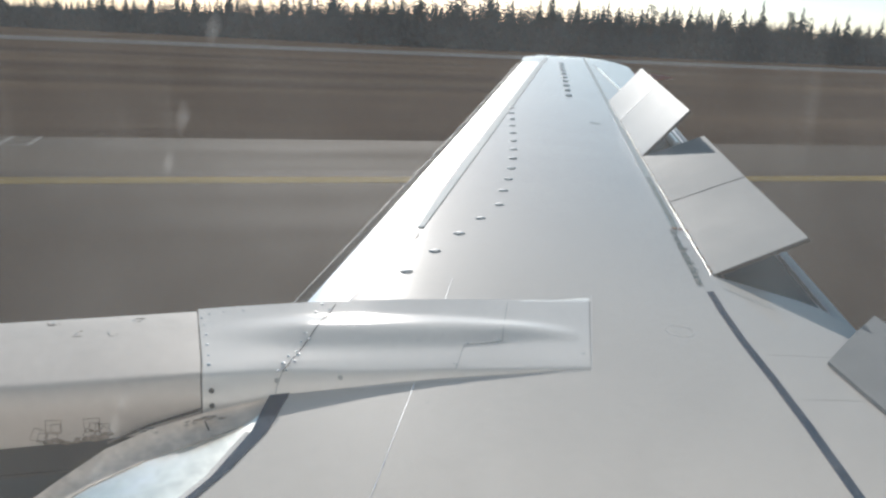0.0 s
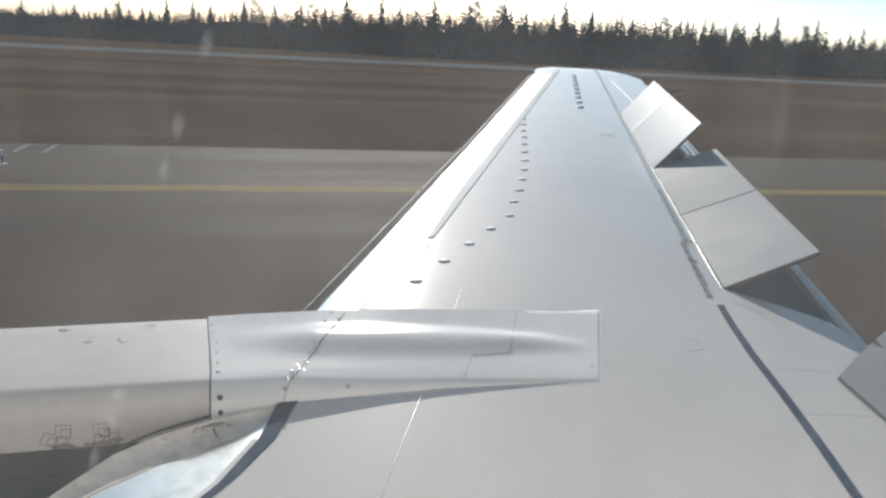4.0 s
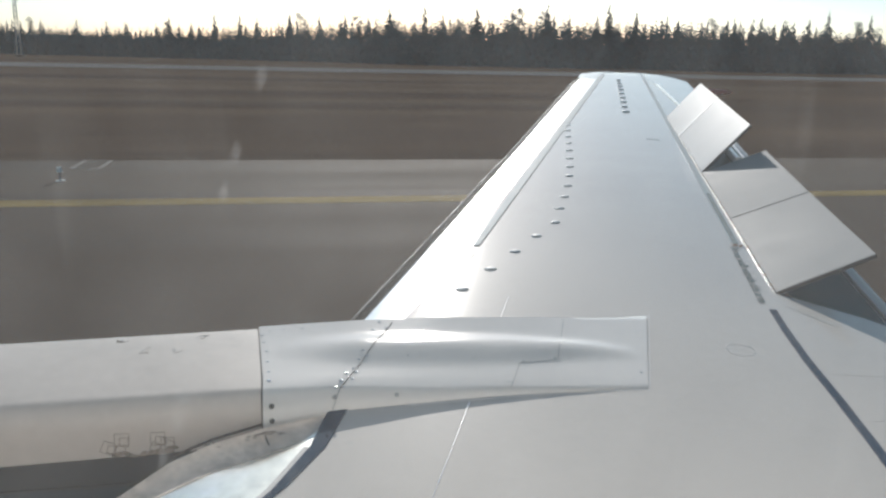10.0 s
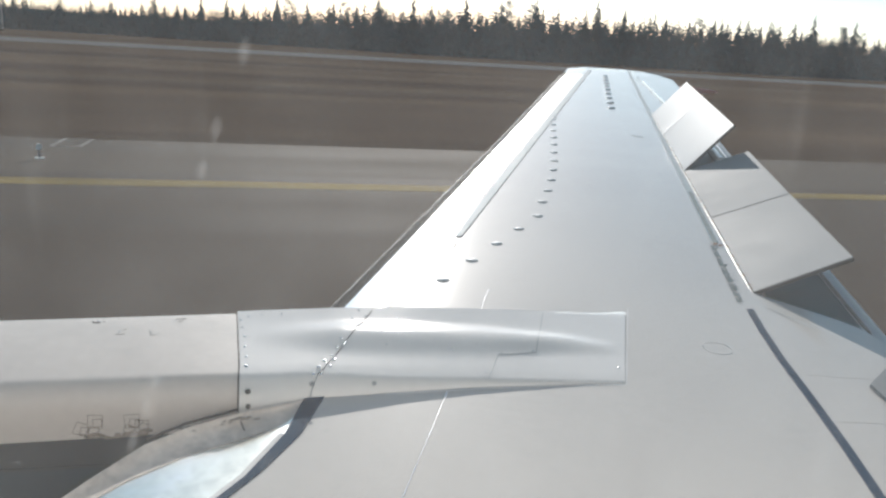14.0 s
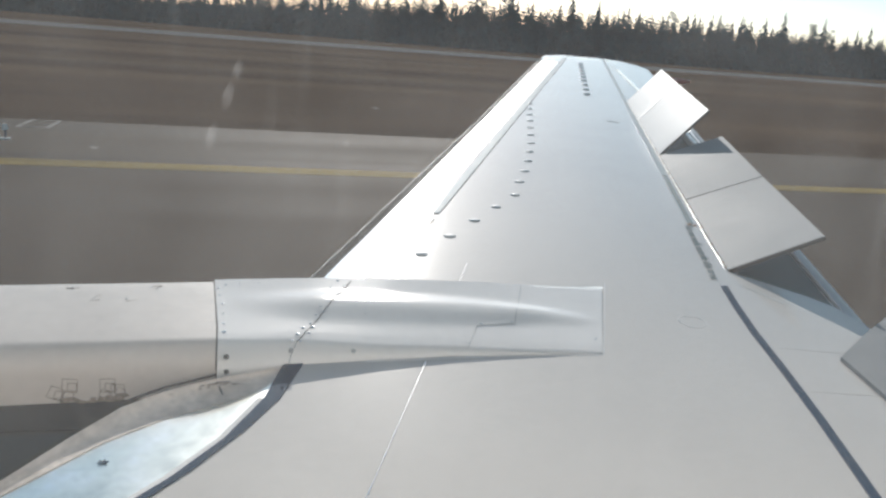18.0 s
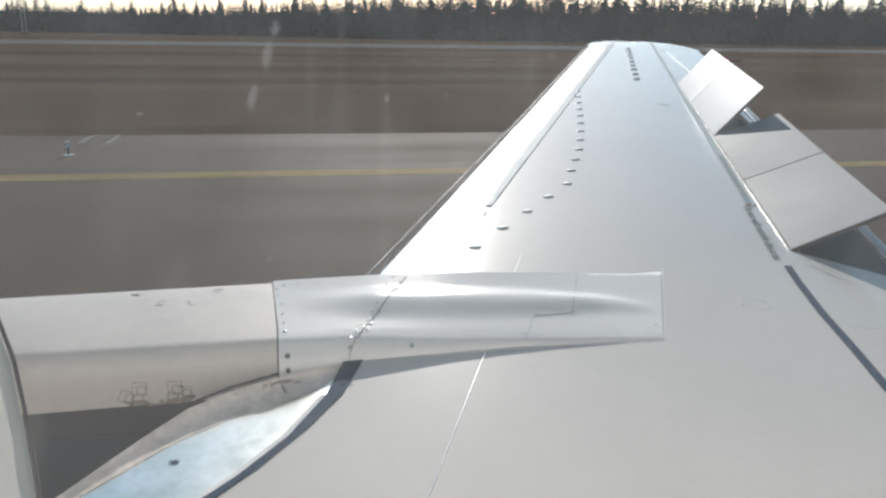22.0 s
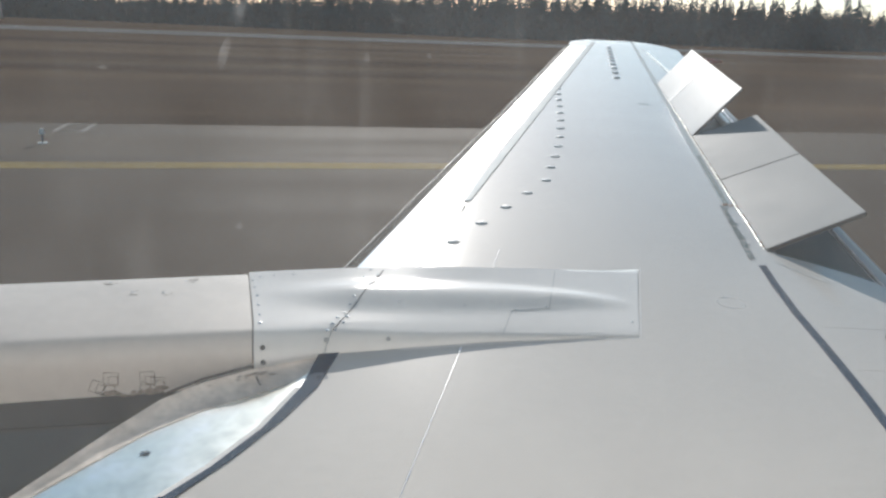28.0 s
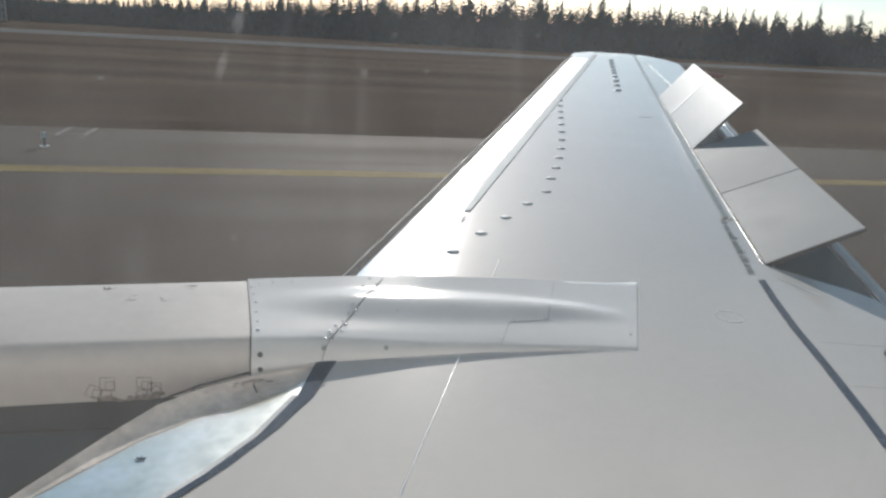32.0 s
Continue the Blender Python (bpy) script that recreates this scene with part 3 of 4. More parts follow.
rings = []
for x in spread(-0.078, 1.562, 44):
    b, h, f, s = edges(x)
    r = [skew(x, b, -0.02), skew(x, b, 0.002), skew(x, b + (s - b) * 0.35, h * 0.55), skew(x, b + (s - b) * 0.7, h * 0.86), skew(x, s, h), skew(x, s + 0.02, h + 0.002)]
    r += [lid(x, s + (f - s) * k / 22) for k in range(2, 23)]
    r += [skew(x, f + 0.03, lin(FAR_H, x) * 0.6), skew(x, f + 0.06, 0), skew(x, f + 0.06, -0.02)]
    rings.append(r)
fairing = part("pylon_fairing", loft(rings), M_FAIR, airliner, "white pylon fairing with a long blister lying on the wing")
part("cowl_joint", loft([[c + Vector((dx, 0, 0)) + (c - Vector((c.x, 3.3, 2.3))).normalized() * 0.003 for c in cowl_ring(-0.083)[2:]] for dx in (0, 0.002)], closed=False),
     M_SEAM, airliner, "dark joint between cowl and fairing")
spots = [(-0.067, 3.461, 6), (-0.062, 3.385, 5), (-0.054, 3.295, 6), (-0.055, 3.196, 6), (-0.054, 3.104, 6), (-0.055, 3.025, 9), (-0.035, 3.50, 5), (0.02, 3.52, 5), (0.09, 3.53, 5)]
spots += [(0.207, 2.996, 7), (0.228, 3.057, 9), (0.249, 3.113, 8), (0.287, 3.127, 9), (0.273, 3.072, 7), (0.238, 3.0, 6), (0.259, 3.085, 5), (0.278, 3.156, 6), (0.30, 3.223, 6), (0.316, 3.279, 6),
          (0.329, 3.244, 7), (0.385, 3.592, 7), (0.413, 3.533, 7), (0.358, 3.511, 7)]
spots += [(0.946, 3.063, 5), (0.93, 3.07, 4), (0.996, 3.236, 5), (1.133, 3.264, 6), (1.173, 3.6, 4), (1.162, 3.444, 4), (1.53, 3.146, 6), (1.325, 3.09, 3), (0.883, 3.282, 4), (0.5, 3.253, 5), (0.776, 3.245, 4)]
for x, y, r in spots:
    bm = bmesh.new()
    bmesh.ops.create_uvsphere(bm, u_segments=10, v_segments=8, radius=r * 0.001)
    bmesh.ops.scale(bm, verts=bm.verts, vec=(1, 1, 0.4))
    bmesh.ops.translate(bm, verts=bm.verts, vec=lid(x, y, 0.001))
    part("bolt", bm, M_BOLT, fairing)
for x, dy, h in ((-0.045, 0.012, 0.066), (-0.045, 0.002, 0.010), (0.2, 0.02, 0.05), (0.45, 0.02, 0.035)):
    bm = bmesh.new()
    bmesh.ops.create_cone(bm, cap_ends=True, segments=10, radius1=0.011, radius2=0.009, depth=0.008)
    bm.transform(Matrix.Translation(top(x, lin(BASE_Y, x) + dy, h)) @ Matrix.Rotation(radians(70), 4, "X"))
    part("fastener", bm, M_SEAM if x < 0 else M_TUBE, fairing)
ribbon("fairing_joint", [(1.567, 3.02), (1.932, 3.82)], [(1.571, 3.02), (1.936, 3.82)], M_FIN, parent=fairing)
rows = []
for u in spread(0, 1, 6):
    x = 0.192 + 0.033 * u
    b, h, f, e = edges(x)
    q = skew(x, b + (e - b) * (0.02 + 0.98 * u), h * (0.02 + 0.98 * u ** 0.7) + 0.003) - Vector((0, 0.004, 0))
    rows.append([q, q + Vector((0.004, 0, 0))])
part("fairing_joint", plate(rows, 0.003, Vector((0, -1, 0.3))), M_TUBE, fairing, smooth=False)
ribbon("fairing_joint", [(0.5, 2.968), (0.9, 2.995), (1.56, 3.005)], [(0.5, 2.972), (0.9, 2.999), (1.56, 3.009)], M_FIN, parent=fairing, dz=0.0015)
for a, b in (((0.225, 2.994), (0.361, 3.325)), ((0.361, 3.325), (0.438, 3.589)), ((0.941, 3.03), (0.979, 3.222)), ((0.979, 3.222), (1.149, 3.254)), ((1.149, 3.254), (1.177, 3.66))):
    wdt = Vector((b[1] - a[1], a[0] - b[0], 0)).normalized() * 0.0016
    rows = []
    for k in range(9):
        x, y = a[0] + (b[0] - a[0]) * k / 8, a[1] + (b[1] - a[1]) * k / 8
        rows.append([lid(x - wdt.x, y - wdt.y, 0.0025), lid(x + wdt.x, y + wdt.y, 0.0025)])
    part("fairing_joint", plate(rows, 0.004), M_GRIME if a[0] < 0.5 else M_TUBE, fairing, smooth=False)

# fillet between cowl and wing, and the bare metal root of the leading edge
UP = [(0.19, 2.97), (-0.08, 2.89), (-0.26, 2.80), (-0.39, 2.70), (-0.52, 2.52), (-0.72, 2.22), (-0.95, 1.9), (-2.2, 0.3)]
SK = [(0.185, 2.90), (0.10, 2.80), (-0.06, 2.71), (-0.25, 2.61), (-0.42, 2.48), (-0.68, 2.20), (-0.92, 1.88), (-2.14, 0.29)]
fillet_rows = []
for a, b in zip(UP, SK):
    row = []
    for u in spread(0, 1, 7):
        lift = 0.036 * min(1.0, math.dist(a, b) / 0.17) * (1 - u) ** 2
        x, y = a[0] + (b[0] - a[0]) * u, a[1] + (b[1] - a[1]) * u
        row.append(top(x + 0.2 * lift, y - 2.2 * lift, -0.018 + 0.006 * (1 - u) + lift))
    fillet_rows.append(row)
part("root_fillet", plate(fillet_rows, 0.12), M_FILLET, airliner, "grimy beige fillet under the cowl")
ribbon("fillet_joint", [(-0.083, 2.862), (-0.072, 2.80), (-0.056, 2.735)], [(-0.079, 2.862), (-0.068, 2.80), (-0.052, 2.735)], M_SEAM, dz=0.001)
part("grime_line", plate([[top(*a, 0.001), top(a[0] + 0.006, a[1] - 0.005, 0.001)] for a in UP[1:4]], 0.006), M_GRIME, airliner, "brown grime along the fillet")
MJ = [(0.135, 2.83), (0.09, 2.70), (-0.045, 2.45), (-0.20, 2.25), (-0.325, 2.12), (-0.47, 1.96), (-1.72, 0.30)]
SK2 = [(0.105, 2.795), (-0.06, 2.705), (-0.25, 2.605), (-0.42, 2.475), (-0.68, 2.195), (-0.92, 1.875), (-2.14, 0.285)]
part("root_leading_edge", plate([[top(a[0] + (b[0] - a[0]) * u, a[1] + (b[1] - a[1]) * u, -0.02 * u * u) for u in spread(0, 1, 6)] for a, b in zip(MJ, SK2)], 0.1),
     M_METAL, airliner, "polished bare metal wing root edge")
# white paint in place of the glare on the metal's curved edge
part("edge_glare_strip", plate([[top(a[0] - 0.018, a[1] + 0.010, 0.001), top(a[0] - 0.001, a[1], 0.003)] for a in MJ[1:]], 0.005), M_FAIR, airliner, "thin white strip painting the glare on the root metal's edge")
for x, y in ((-0.24, 2.17), (-0.30, 2.12)):
    part("rivet", rod(top(x - 0.03, y, -0.002), top(x - 0.03, y, 0.004), 0.006), M_STRIPE, airliner)
for k in range(3):
    t = math.pi * k / 3 + 0.3
    d = Vector((math.cos(t), math.sin(t), 0)) * 0.017
    c = top(-0.40, 2.36, -0.006)
    side = Vector((-d.y, d.x, 0)) * 0.07
    part("star_mark", plate([[c - d - side, c - d + side], [c + d - side, c + d + side]], 0.003), M_STRIPE, airliner, smooth=False)


# faint square hoist marks on the cowl
def frame_mark(x, z, s, turn):
    for k in range(4):
        t = turn + math.pi / 2 * k
        a = Vector((math.cos(t), 0, math.sin(t))) * s
        b = Vector((math.cos(t + math.pi / 2), 0, math.sin(t + math.pi / 2))) * s
        c = Vector((x, 2.9092 + 0.04 * x, z))
        part("hoist_mark", rod(c + a, c + b, 0.0015, 5), M_MARK, cowl)


for x, z, s, turn in ((-0.591, 2.456, 0.042, 0.72), (-0.583, 2.450, 0.025, 0.8), (-0.640, 2.428, 0.038, 0.35), (-0.628, 2.42, 0.024, 0.5), (-0.598, 2.418, 0.026, 0.2),
                      (-0.464, 2.450, 0.043, 0.80), (-0.457, 2.442, 0.026, 0.7), (-0.430, 2.428, 0.038, 0.75), (-0.423, 2.422, 0.024, 0.2), (-0.475, 2.418, 0.026, 0.3)):
    frame_mark(x, z - 0.004, s * 0.86, turn)

rnd_g = random.Random(8)
for k in range(14):
    u = k / 13
    bm = bmesh.new()
    bmesh.ops.create_icosphere(bm, subdivisions=2, radius=rnd_g.uniform(0.008, 0.018))
    bmesh.ops.scale(bm, verts=bm.verts, vec=(1.7, 0.12, 0.6))
    x = -0.62 + 0.2 * u + rnd_g.uniform(-0.01, 0.01)
    bmesh.ops.translate(bm, verts=bm.verts, vec=(x, 2.9105 + 0.04 * x, 2.397 + rnd_g.uniform(-0.006, 0.012) - 0.012 * math.sin(math.pi * u)))
    part("smear", bm, M_MARK, cowl)
for k in range(16):
    u = rnd_g.random()
    x, y = 0.02 - 0.30 * u, 2.845 - 0.08 * u - rnd_g.uniform(0.0, 0.04)
    bm = bmesh.new()
    bmesh.ops.create_icosphere(bm, subdivisions=1, radius=rnd_g.uniform(0.004, 0.011))
    bmesh.ops.scale(bm, verts=bm.verts, vec=(1.8, 1, 0.3))
    bmesh.ops.translate(bm, verts=bm.verts, vec=top(x, y - 0.02, 0.012))
    part("grime_patch", bm, M_MARK, airliner)

# small scuffs on the cowl's top
rnd_s = random.Random(3)
for cx, cy in ((-0.678, 3.45), (-0.576, 3.338), (-0.449, 3.33), (-0.366, 3.45)):
    height = lambda x, y: 2.5959 - 0.0074 * x + 0.005 + 0.035 * min(1, max(0, (y - 3.085 - 0.04 * x) / (0.375 + 0.035 * x)))
    for _ in range(4):
        x, y = cx + rnd_s.uniform(-0.03, 0.03), cy + rnd_s.uniform(-0.025, 0.025)
        x2, y2 = x + rnd_s.uniform(-0.03, 0.03), y + rnd_s.uniform(-0.01, 0.01)
        part("scuff", rod((x, y, height(x, y)), (x2, y2, height(x2, y2)), 0.0016, 4), M_MARK, cowl)
    part("rivet", rod((cx, cy, height(cx, cy) - 0.001), (cx, cy, height(cx, cy) + 0.003), 0.004, 8), M_BOLT, cowl)

# engine nacelle under the cowl: a turned body with an open inlet
rings = []
for x, r in ((-0.3, 0.30), (-1.2, 0.50), (-2.2, 0.62), (-3.4, 0.66), (-4.2, 0.62), (-4.5, 0.56), (-4.56, 0.52), (-4.45, 0.48), (-4.0, 0.46), (-3.9, 0.02)):
    rings.append([Vector((x, 3.55 + r * math.cos(t), 1.62 + r * math.sin(t))) for t in (2 * math.pi * i / 32 for i in range(32))])
part("nacelle", loft(rings), M_COWL, airliner, "beige-white engine nacelle with an open inlet")

# ---- fuselage: cabin wall with the window, hull round it ----
left = [(-0.085, 3.92), (-0.100, 3.84), (-0.104, 3.77), (-0.098, 3.70), (-0.0885, 3.655), (-0.0868, 3.63), (-0.0855, 3.57), (-0.06, 3.53)]
hole = left + [(0.05, 3.51), (0.18, 3.50), (0.28, 3.51), (0.33, 3.56), (0.34, 3.68), (0.34, 3.80), (0.32, 3.90), (0.24, 3.95), (0.12, 3.96), (0.0, 3.96)]
outer = []
for x, z in hole:
    dx, dz = x - 0.1, z - 3.75
    k = min(12.0 / max(1e-6, abs(dx)), 0.75 / max(1e-6, abs(dz)))
    outer.append((0.1 + dx * k, 3.75 + dz * k))
ring = lambda pts, y: [Vector((x, y, z)) for x, z in pts]
bm = loft([ring(outer, 0.19), ring([(0.1 + (x - 0.1) * 1.03, 3.75 + (z - 3.75) * 1.03) for x, z in hole], 0.19), ring(hole, 0.25), ring(outer, 0.27), ring(outer, 0.19)], caps=False)
part("cabin_wall", bm, M_PLASTIC, airliner, "pale plastic cabin wall with a window")
for (xa, za), (xb, zb) in zip(left[3:], left[4:]):
    part("window_gasket", rod((xa + 0.0008, 0.251, za), (xb + 0.0008, 0.251, zb), 0.0007, 6), M_SEAM, airliner)
hull = [(0.27, 4.46)] + [(-1.62 + 1.92 * math.cos(t), 3.6 + 1.95 * math.sin(t)) for t in spread(0.5, 2 * math.pi - 0.42, 30)] + [(0.27, 3.02)]
inner = [(-1.62 + (y + 1.62) * 0.95, 3.7 + (z - 3.7) * 0.95) for y, z in hull]
bm = loft([[Vector((x, y, z)) for y, z in hull] + [Vector((x, y, z)) for y, z in reversed(inner)] for x in spread(-11.9, 12.1, 4)])
part("hull", bm, M_HULL, airliner, "white rounded fuselage hull")
for x in (-11.9, 12.1):
    part("bulkhead", plate([[(x, 0.2, 2.2), (x, 0.2, 4.9)], [(x, -3.3, 2.2), (x, -3.3, 4.9)]], 0.04, Vector((1 if x > 0 else -1, 0, 0))), M_PLASTIC, airliner)
glass = bpy.data.materials.new("dusty_acrylic")
glass.use_nodes = True
gn, gl = glass.node_tree.nodes, glass.node_tree.links
for nd in list(gn):
    if nd.type != "OUTPUT_MATERIAL":
        gn.remove(nd)
clear, dust = gn.new("ShaderNodeBsdfTransparent"), gn.new("ShaderNodeBsdfTranslucent")
dust.inputs[0].default_value = (0.9, 0.9, 0.9, 1)
spots, fac, mixg = gn.new("ShaderNodeTexNoise"), gn.new("ShaderNodeMapRange"), gn.new("ShaderNodeMixShader")
spots.inputs["Scale"].default_value, spots.inputs["Detail"].default_value = 14, 5
fac.inputs[1].default_value, fac.inputs[2].default_value = 0.3, 0.75
fac.inputs[3].default_value, fac.inputs[4].default_value = 0.032, 0.06
gl.new(spots.outputs[0], fac.inputs[0])
# fine vertical smears of dried rain on the pane
where, smear, sharp, total = gn.new("ShaderNodeTexCoord"), gn.new("ShaderNodeTexNoise"), gn.new("ShaderNodeMapRange"), gn.new("ShaderNodeMath")
tilt = gn.new("ShaderNodeMapping")
tilt.inputs["Rotation"].default_value = (0, radians(14), 0)
tilt.inputs["Scale"].default_value = (110, 1, 16)
gl.new(where.outputs["Object"], tilt.inputs[0])
gl.new(tilt.outputs[0], smear.inputs["Vector"])
smear.inputs["Scale"].default_value, smear.inputs["Detail"].default_value = 1.0, 3
sharp.inputs[1].default_value, sharp.inputs[2].default_value = 0.60, 0.78
sharp.inputs[3].default_value, sharp.inputs[4].default_value = 0.0, 0.022
gl.new(smear.outputs[0], sharp.inputs[0])
gl.new(fac.outputs[0], total.inputs[0])
gl.new(sharp.outputs[0], total.inputs[1])
gl.new(total.outputs[0], mixg.inputs[0])
gl.new(clear.outputs[0], mixg.inputs[1])
gl.new(dust.outputs[0], mixg.inputs[2])
gl.new(mixg.outputs[0], gn["Material Output"].inputs[0])
bm = bmesh.new()
bm.faces.new([bm.verts.new((0.1 + (x - 0.1) * 1.02, 0.247, 3.75 + (z - 3.75) * 1.02)) for x, z in hole])
part("window_pane", bm, glass, airliner, "dusty clear acrylic window pane", smooth=False)

# dried smudges on the pane
smudge = bpy.data.materials.new("dried_smudge")
smudge.use_nodes = True
sn, sl = smudge.node_tree.nodes, smudge.node_tree.links
sn.remove(sn["Principled BSDF"])
thin, milky, blend, grain, level = (sn.new(k) for k in ("ShaderNodeBsdfTransparent", "ShaderNodeBsdfTranslucent", "ShaderNodeMixShader", "ShaderNodeTexNoise", "ShaderNodeMapRange"))
milky.inputs[0].default_value = (0.85, 0.86, 0.88, 1)
grain.inputs["Scale"].default_value = 420
level.inputs[1].default_value, level.inputs[2].default_value = 0.35, 0.7
level.inputs[3].default_value, level.inputs[4].default_value = 0.0, 0.15
place, centre, round_off, fade = sn.new("ShaderNodeTexCoord"), sn.new("ShaderNodeVectorMath"), sn.new("ShaderNodeVectorMath"), sn.new("ShaderNodeMapRange")
flat, soft_edge = sn.new("ShaderNodeVectorMath"), sn.new("ShaderNodeMath")
centre.operation, flat.operation, round_off.operation, soft_edge.operation = "SUBTRACT", "MULTIPLY", "LENGTH", "MULTIPLY"
centre.inputs[1].default_value, flat.inputs[1].default_value = (0.5, 0.5, 0.5), (1, 0, 1)
fade.inputs[1].default_value, fade.inputs[2].default_value, fade.inputs[3].default_value, fade.inputs[4].default_value = 0.05, 0.46, 1.0, 0.0
sl.new(place.outputs["Generated"], centre.inputs[0])
sl.new(centre.outputs[0], flat.inputs[0])
sl.new(flat.outputs[0], round_off.inputs[0])
sl.new(round_off.outputs["Value"], fade.inputs[0])
sl.new(grain.outputs[0], level.inputs[0])
sl.new(level.outputs[0], soft_edge.inputs[0])
sl.new(fade.outputs[0], soft_edge.inputs[1])
sl.new(soft_edge.outputs[0], blend.inputs[0])
sl.new(thin.outputs[0], blend.inputs[1])
sl.new(milky.outputs[0], blend.inputs[2])
sl.new(blend.outputs[0], sn["Material Output"].inputs[0])
rnd_p = random.Random(31)
for x, z, long, wide in ((-0.0055, 3.7490, 0.0065, 0.0020), (-0.0105, 3.7365, 0.0070, 0.0017), (-0.0030, 3.7565, 0.0040, 0.0018), (0.0238, 3.8555, 0.0060, 0.0020),
                         (0.0154, 3.8332, 0.0060, 0.0020), (0.0112, 3.8214, 0.0045, 0.0018), (0.0484, 3.7376, 0.0012, 0.0014), (0.0382, 3.7475, 0.0008, 0.0020),
                         (0.0823, 3.7496, 0.0010, 0.0014), (-0.0078, 3.6860, 0.0016, 0.0010), (0.0301, 3.7363, 0.0018, 0.0012), (-0.0429, 3.7318, 0.0010, 0.0018)):
    bm = bmesh.new()
    ring = []
    for k in range(14):
        t = 2 * math.pi * k / 14
        r = rnd_p.uniform(0.7, 1.1)
        u, v = math.cos(t) * wide * r, math.sin(t) * long * r
        ring.append(bm.verts.new((x + u + 0.35 * v, 0.2462, z + v)))
    bm.faces.new(ring)
    part("smudge", bm, smudge, airliner, smooth=False)

# main gear under the wing
part("gear_leg", rod((2.4, 1.2, 2.2), (2.5, 1.2, 0.55), 0.09), M_BOLT, airliner)
for y in (0.95, 1.45):
    bm = bmesh.new()
    bmesh.ops.create_cone(bm, cap_ends=True, segments=28, radius1=0.54, radius2=0.54, depth=0.34)
    bmesh.ops.bevel(bm, geom=bm.edges[:], offset=0.07, segments=2, affect="EDGES")
    bm.transform(Matrix.Translation((2.5, y, 0.56)) @ Matrix.Rotation(radians(90), 4, "X"))
    part("wheel", bm, M_TYRE, airliner)

# ---- trees beyond the field ----
def spruce(seed, height, wide, levels, blades):
    """A trunk and a crown of drooping boughs."""
    rnd = random.Random(seed)
    trunk = rod((0, 0, 0), (0, 0, height * 0.96), height * 0.013, 6, 0.02)
    verts, faces = [], []
    for k in range(levels):
        u = k / (levels - 1)
        z = height * (0.07 + 0.92 * u)
        r = wide * (1 - u) ** 0.8 * rnd.uniform(0.75, 1.15) + 0.22
        for j in range(max(4, int(blades * (1 - 0.5 * u)))):
            a = 2 * math.pi * (j + rnd.random()) / blades + k * 1.7
            l = r * rnd.uniform(0.65, 1.2)
            drop = l * rnd.uniform(0.25, 0.6)
            wd = l * rnd.uniform(0.22, 0.36)
            c, s = math.cos(a), math.sin(a)
            zz = z + rnd.uniform(-0.3, 0.3)
            n = len(verts)
            verts += [(0, 0, zz + 0.25), (c * l * 0.55 - s * wd, s * l * 0.55 + c * wd, zz - drop * 0.55),
                      (c * l, s * l, zz - drop), (c * l * 0.55 + s * wd, s * l * 0.55 - c * wd, zz - drop * 0.55), (c * l * 0.5, s * l * 0.5, zz - drop * 0.2 + 0.12)]
            faces += [(n, n + 1, n + 4), (n + 4, n + 1, n + 2), (n + 4, n + 2, n + 3), (n, n + 4, n + 3)]
    return trunk, verts, faces


def edge_line(x):
    pts = [(-700, 560), (-250, 470), (-100, 430), (0, 375), (70, 320), (200, 300), (330, 340), (500, 430), (1200, 900)]
    for (xa, ya), (xb, yb) in zip(pts, pts[1:]):
        if x <= xb:
            break
    return ya + (yb - ya) * (x - xa) / (xb - xa)


def pine(seed, height):
    """A tall bare trunk under uneven clumps of needles."""
    rnd = random.Random(seed)
    verts, faces = [], []
    for k in range(15):
        u = 0.5 + 0.5 * k / 14
        a, d = rnd.uniform(0, 6.28), rnd.uniform(0.2, 1.0) * height * 0.13 * (1.25 - abs(u - 0.75) * 2.2)
        c = Vector((math.cos(a) * d, math.sin(a) * d, height * u))
        for j in range(80):
            o = Vector((rnd.gauss(0, 1), rnd.gauss(0, 1), rnd.gauss(0, 0.6))) * height * 0.034
            w = Vector((rnd.uniform(-1, 1), rnd.uniform(-1, 1), rnd.uniform(-0.5, 0.8))) * height * 0.014
            h = Vector((rnd.uniform(-1, 1), rnd.uniform(-1, 1), rnd.uniform(0.2, 1))) * height * 0.014
            n = len(verts)
            verts += [tuple(c + o - w), tuple(c + o + w), tuple(c + o + h)]
            faces.append((n, n + 1, n + 2))
    return rod((0, 0, 0), (0, 0, height * 0.97), height * 0.014, 6, 0.05), verts, faces


kinds = []
for k in range(7):
    h = (18.5, 21, 20, 23, 19.5, 17, 22)[k]
    trunk, verts, faces = spruce(k, h, h * (0.2, 0.18, 0.22, 0.19, 0.21, 0.24, 0.17)[k], 26, 14)
    tree = tagged(empty("spruce_tree"), "dark green spruce at the edge of the wood", "tree", group="trees at the edge of the wood")
    part("trunk", trunk, M_BARK, tree)
    me = bpy.data.meshes.new("crown")
    me.from_pydata(verts, [], faces)
    me.materials.append(M_NEEDLE)
    new("crown", me).parent = tree
    kinds.append(tree)
rnd = random.Random(5)
stature = lambda x: 0.80 + 0.34 * min(1, max(0, (x + 60) / 120)) - 0.12 * min(1, max(0, (x - 160) / 120))
spots = []
for row, gap in ((0, 5.2), (7, 5.2)):
    x = -190.0 + row * 0.3
    while x < 470:
        spots.append((x, row))
        x += gap * rnd.uniform(0.45, 1.5)
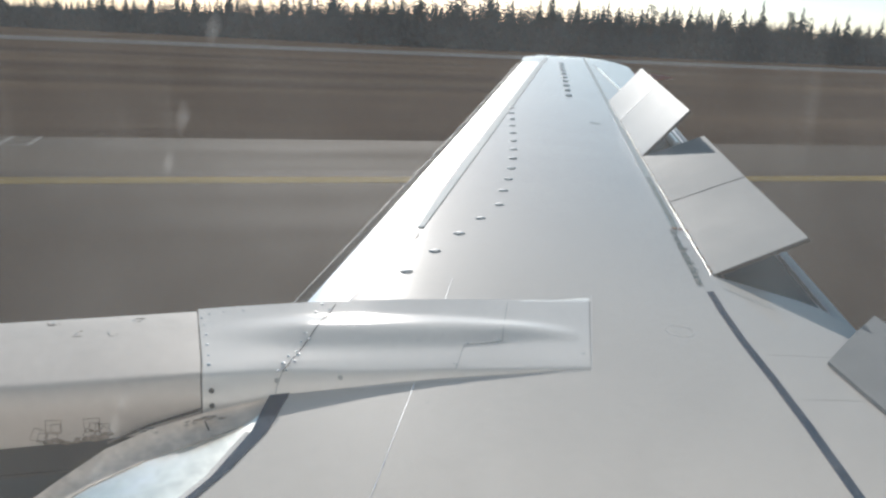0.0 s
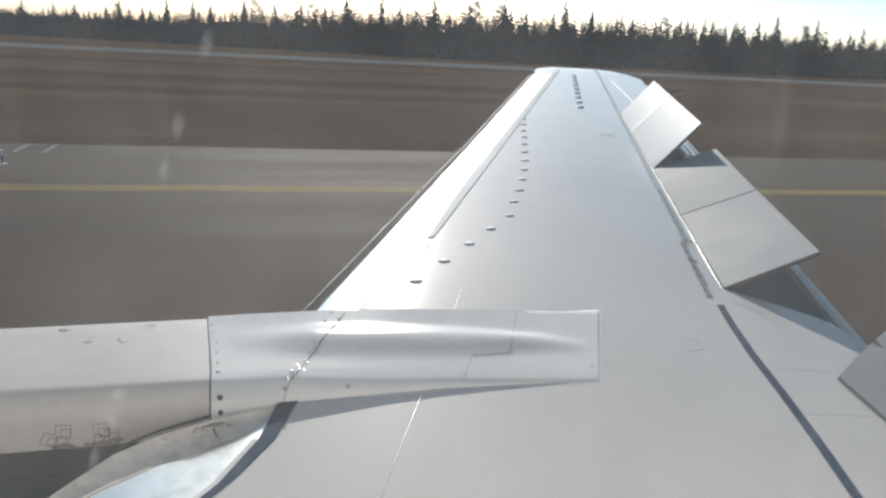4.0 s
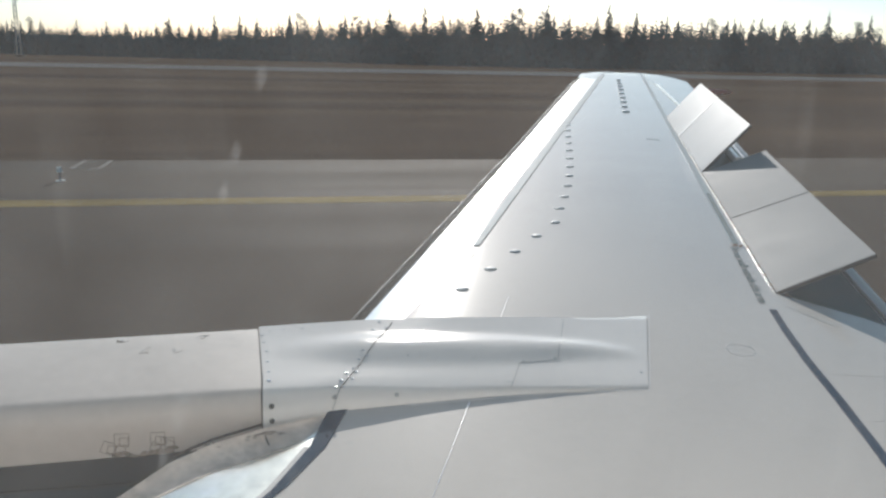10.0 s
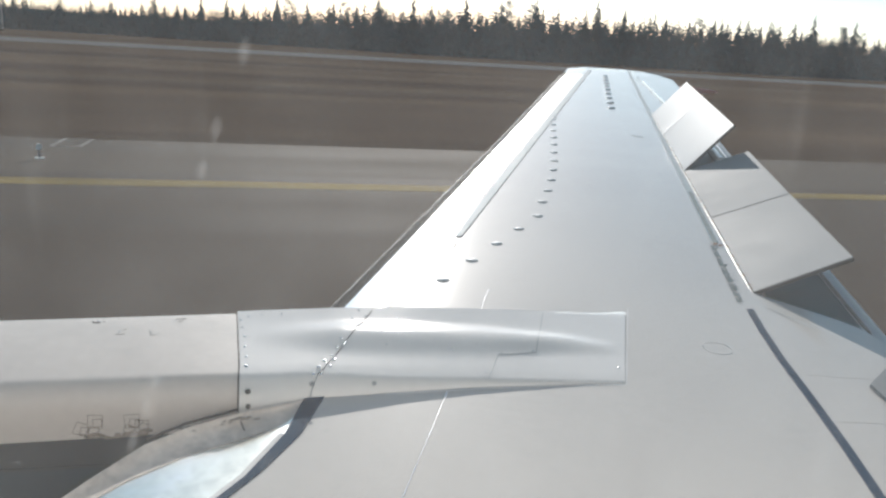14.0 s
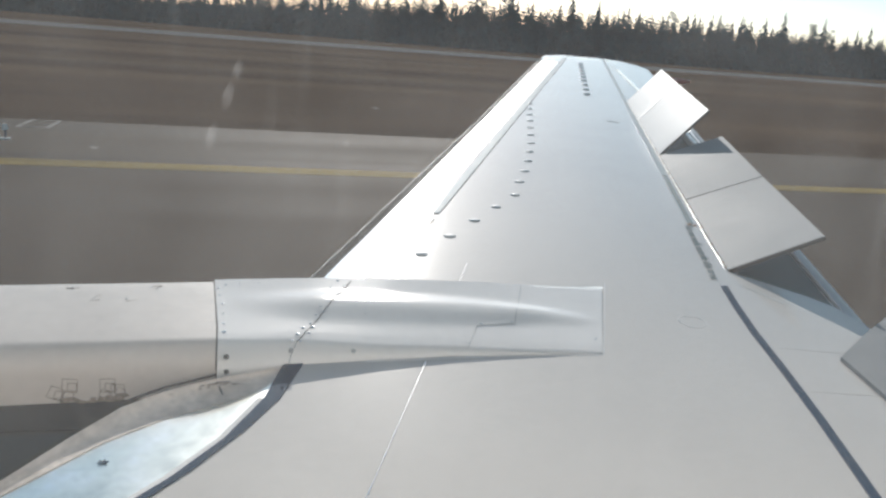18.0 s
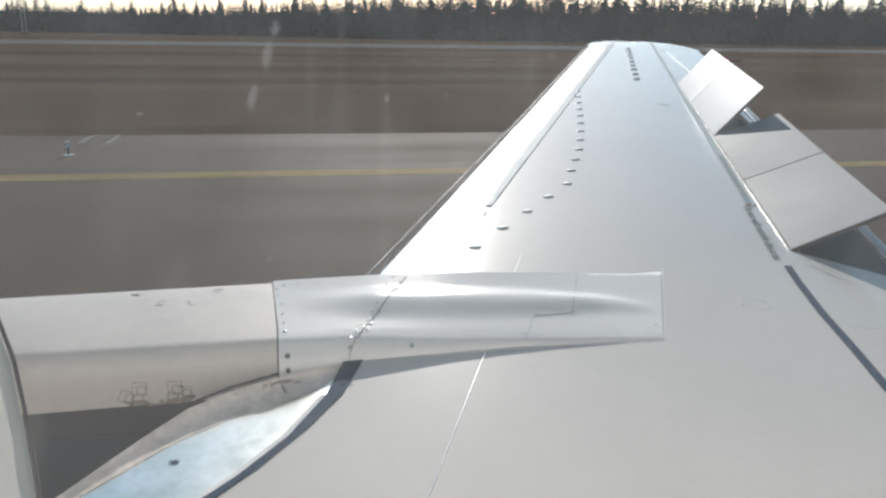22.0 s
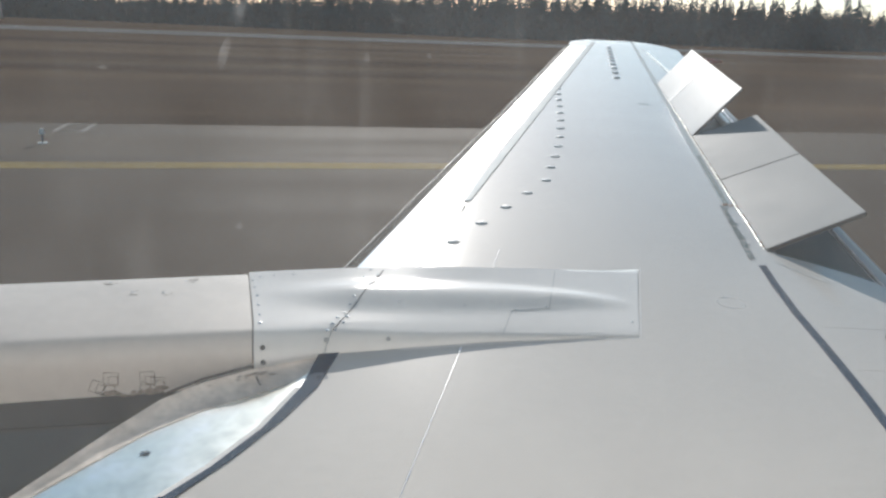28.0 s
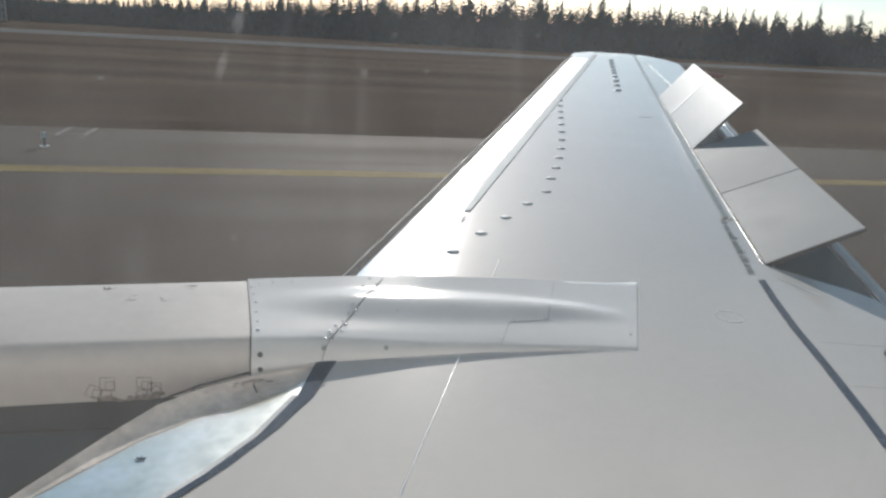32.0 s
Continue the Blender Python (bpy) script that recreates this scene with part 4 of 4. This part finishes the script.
for i, (x, row) in enumerate(spots):
    s = rnd.choice((rnd.uniform(0.55, 0.8), rnd.uniform(0.75, 0.95), rnd.uniform(0.88, 1.06))) * stature(x)
    m = Matrix.Translation((x, edge_line(x) + row + rnd.uniform(-3, 3), -0.05)) @ Matrix.Rotation(rnd.uniform(0, 6.28), 4, "Z")
    ob = kinds[i] if i < len(kinds) else copy_thing(kinds[i % len(kinds)], m)
    ob.matrix_basis = m @ Matrix.Diagonal((s * 1.12, s * 1.12, s, 1))
for k, x in enumerate((-120, -52, 8, 31, 92, 101, 168, 240, 251, 330)):
    trunk, verts, faces = pine(40 + k, (17, 16, 20, 19, 22, 21, 20, 21, 19, 21)[k])
    tree = tagged(empty("pine_tree", (x, edge_line(x) - 1, -0.05)), "tall pine with a ragged crown above the spruces", "tree", group="pines in the wood")
    part("trunk", trunk, M_BARK, tree)
    me = bpy.data.meshes.new("crown")
    me.from_pydata(verts, [], faces)
    me.materials.append(M_NEEDLE)
    new("crown", me).parent = tree
verts, faces = [], []
stock = [spruce(20 + k, (19, 20.5, 18.5, 19.5)[k], (4.6, 4.2, 4.8, 4.4)[k], 14, 8)[1:] for k in range(4)]
for row in range(1, 9):
    x = -420.0
    while x < 720:
        v, f = stock[rnd.randrange(4)]
        s, a = rnd.uniform(0.72, 0.92) * stature(x), rnd.uniform(0, 6.28)
        px, py = x, edge_line(x) + row * 5 + rnd.uniform(-3, 3)
        n = len(verts)
        c, d = math.cos(a) * s, math.sin(a) * s
        verts += [(px + c * p[0] - d * p[1], py + d * p[0] + c * p[1], p[2] * s) for p in v]
        faces += [tuple(q + n for q in g) for g in f]
        x += rnd.uniform(1.7, 3.0)
me = bpy.data.meshes.new("forest")
me.from_pydata(verts, [], faces)
me.materials.append(M_NEEDLE)
tagged(new("forest", me), "dense dark spruce forest behind the field", "forest", kind="stuff")
# dark scrub along the wood's foot
verts, faces = [], []
for _ in range(26000):
    x = rnd.uniform(-420, 720)
    y = edge_line(x) + rnd.uniform(-7, 14)
    r, z = rnd.uniform(0.8, 2.4), rnd.uniform(0.2, 8.5)
    a, b = rnd.uniform(0, 6.28), rnd.uniform(-0.6, 0.6)
    n = len(verts)
    verts += [(x + r * math.cos(a), y + r * math.sin(a), max(0, z - r * 0.6)), (x - r * math.cos(a), y - r * math.sin(a), max(0, z - r * 0.5 + b)), (x + b, y, z + r)]
    faces.append((n, n + 1, n + 2))
me = bpy.data.meshes.new("scrub")
me.from_pydata(verts, [], faces)
me.materials.append(M_NEEDLE)
tagged(new("scrub", me), "low dark scrub at the foot of the wood", "scrub", kind="stuff")

# ---- field and runway furniture ----
light = tagged(empty("runway_edge_light", (-6.5, 25.1, 0.016)), "small white runway edge light on a short stem", "runway light", group="runway edge lights")
part("stem", rod((0, 0, 0), (0, 0, 0.28), 0.03), M_STRIPE, light)
part("lamp_head", rod((0, 0, 0.27), (0, 0, 0.42), 0.09, 10, 0.06), M_WHITE, light)
part("foot", rod((0, 0, 0), (0, 0, 0.03), 0.14, 12), M_WHITE, light)
for x in (53.5, 113.5, -66.5):
    copy_thing(light, Matrix.Translation((x, 25.1, 0.016)))
marking = tagged(empty("shoulder_marking", (-6.4, 28.75, 0.018)), "white painted outline of a box on the runway shoulder", "marking", group="shoulder markings")
for x0, x1, y0, y1 in ((-0.5, -0.36, -1.0, 1.0), (0.36, 0.5, -1.0, 1.0), (-0.36, 0.36, -1.0, -0.9), (-0.36, 0.36, 0.9, 1.0)):
    part("painted_bar", block(x0, x1, y0, y1, 0, 0.004), M_LINE, marking)
for x in (53.6, -66.4):
    copy_thing(marking, Matrix.Translation((x, 28.75, 0.018)))
mast = tagged(empty("lattice_mast", (-96.0, 330.0, 0)), "pale steel lattice mast standing before the wood", "mast")
H, wd = 30.0, 0.75
corner = lambda i, z: Vector(((-1, 1, 1, -1)[i] * wd * (1 - z / 45), (-1, -1, 1, 1)[i] * wd * (1 - z / 45), z))
for i in range(4):
    part("leg", rod(corner(i, 0), corner(i, H), 0.10, 6), M_MAST, mast)
    for k in range(14):
        z0, z1 = H * k / 14, H * (k + 1) / 14
        part("brace", rod(corner(i, z0), corner((i + 1) % 4, z1), 0.06, 5), M_MAST, mast)
for z in (20.0, 24.5, 29.4):
    part("lamp", block(0.2, 1.2, -0.4, 0.4, z, z + 0.5, 0.05), M_WHITE, mast)
part("footing", block(-1.2, 1.2, -1.2, 1.2, 0, 0.5, 0.03), M_SHOULDER, mast)
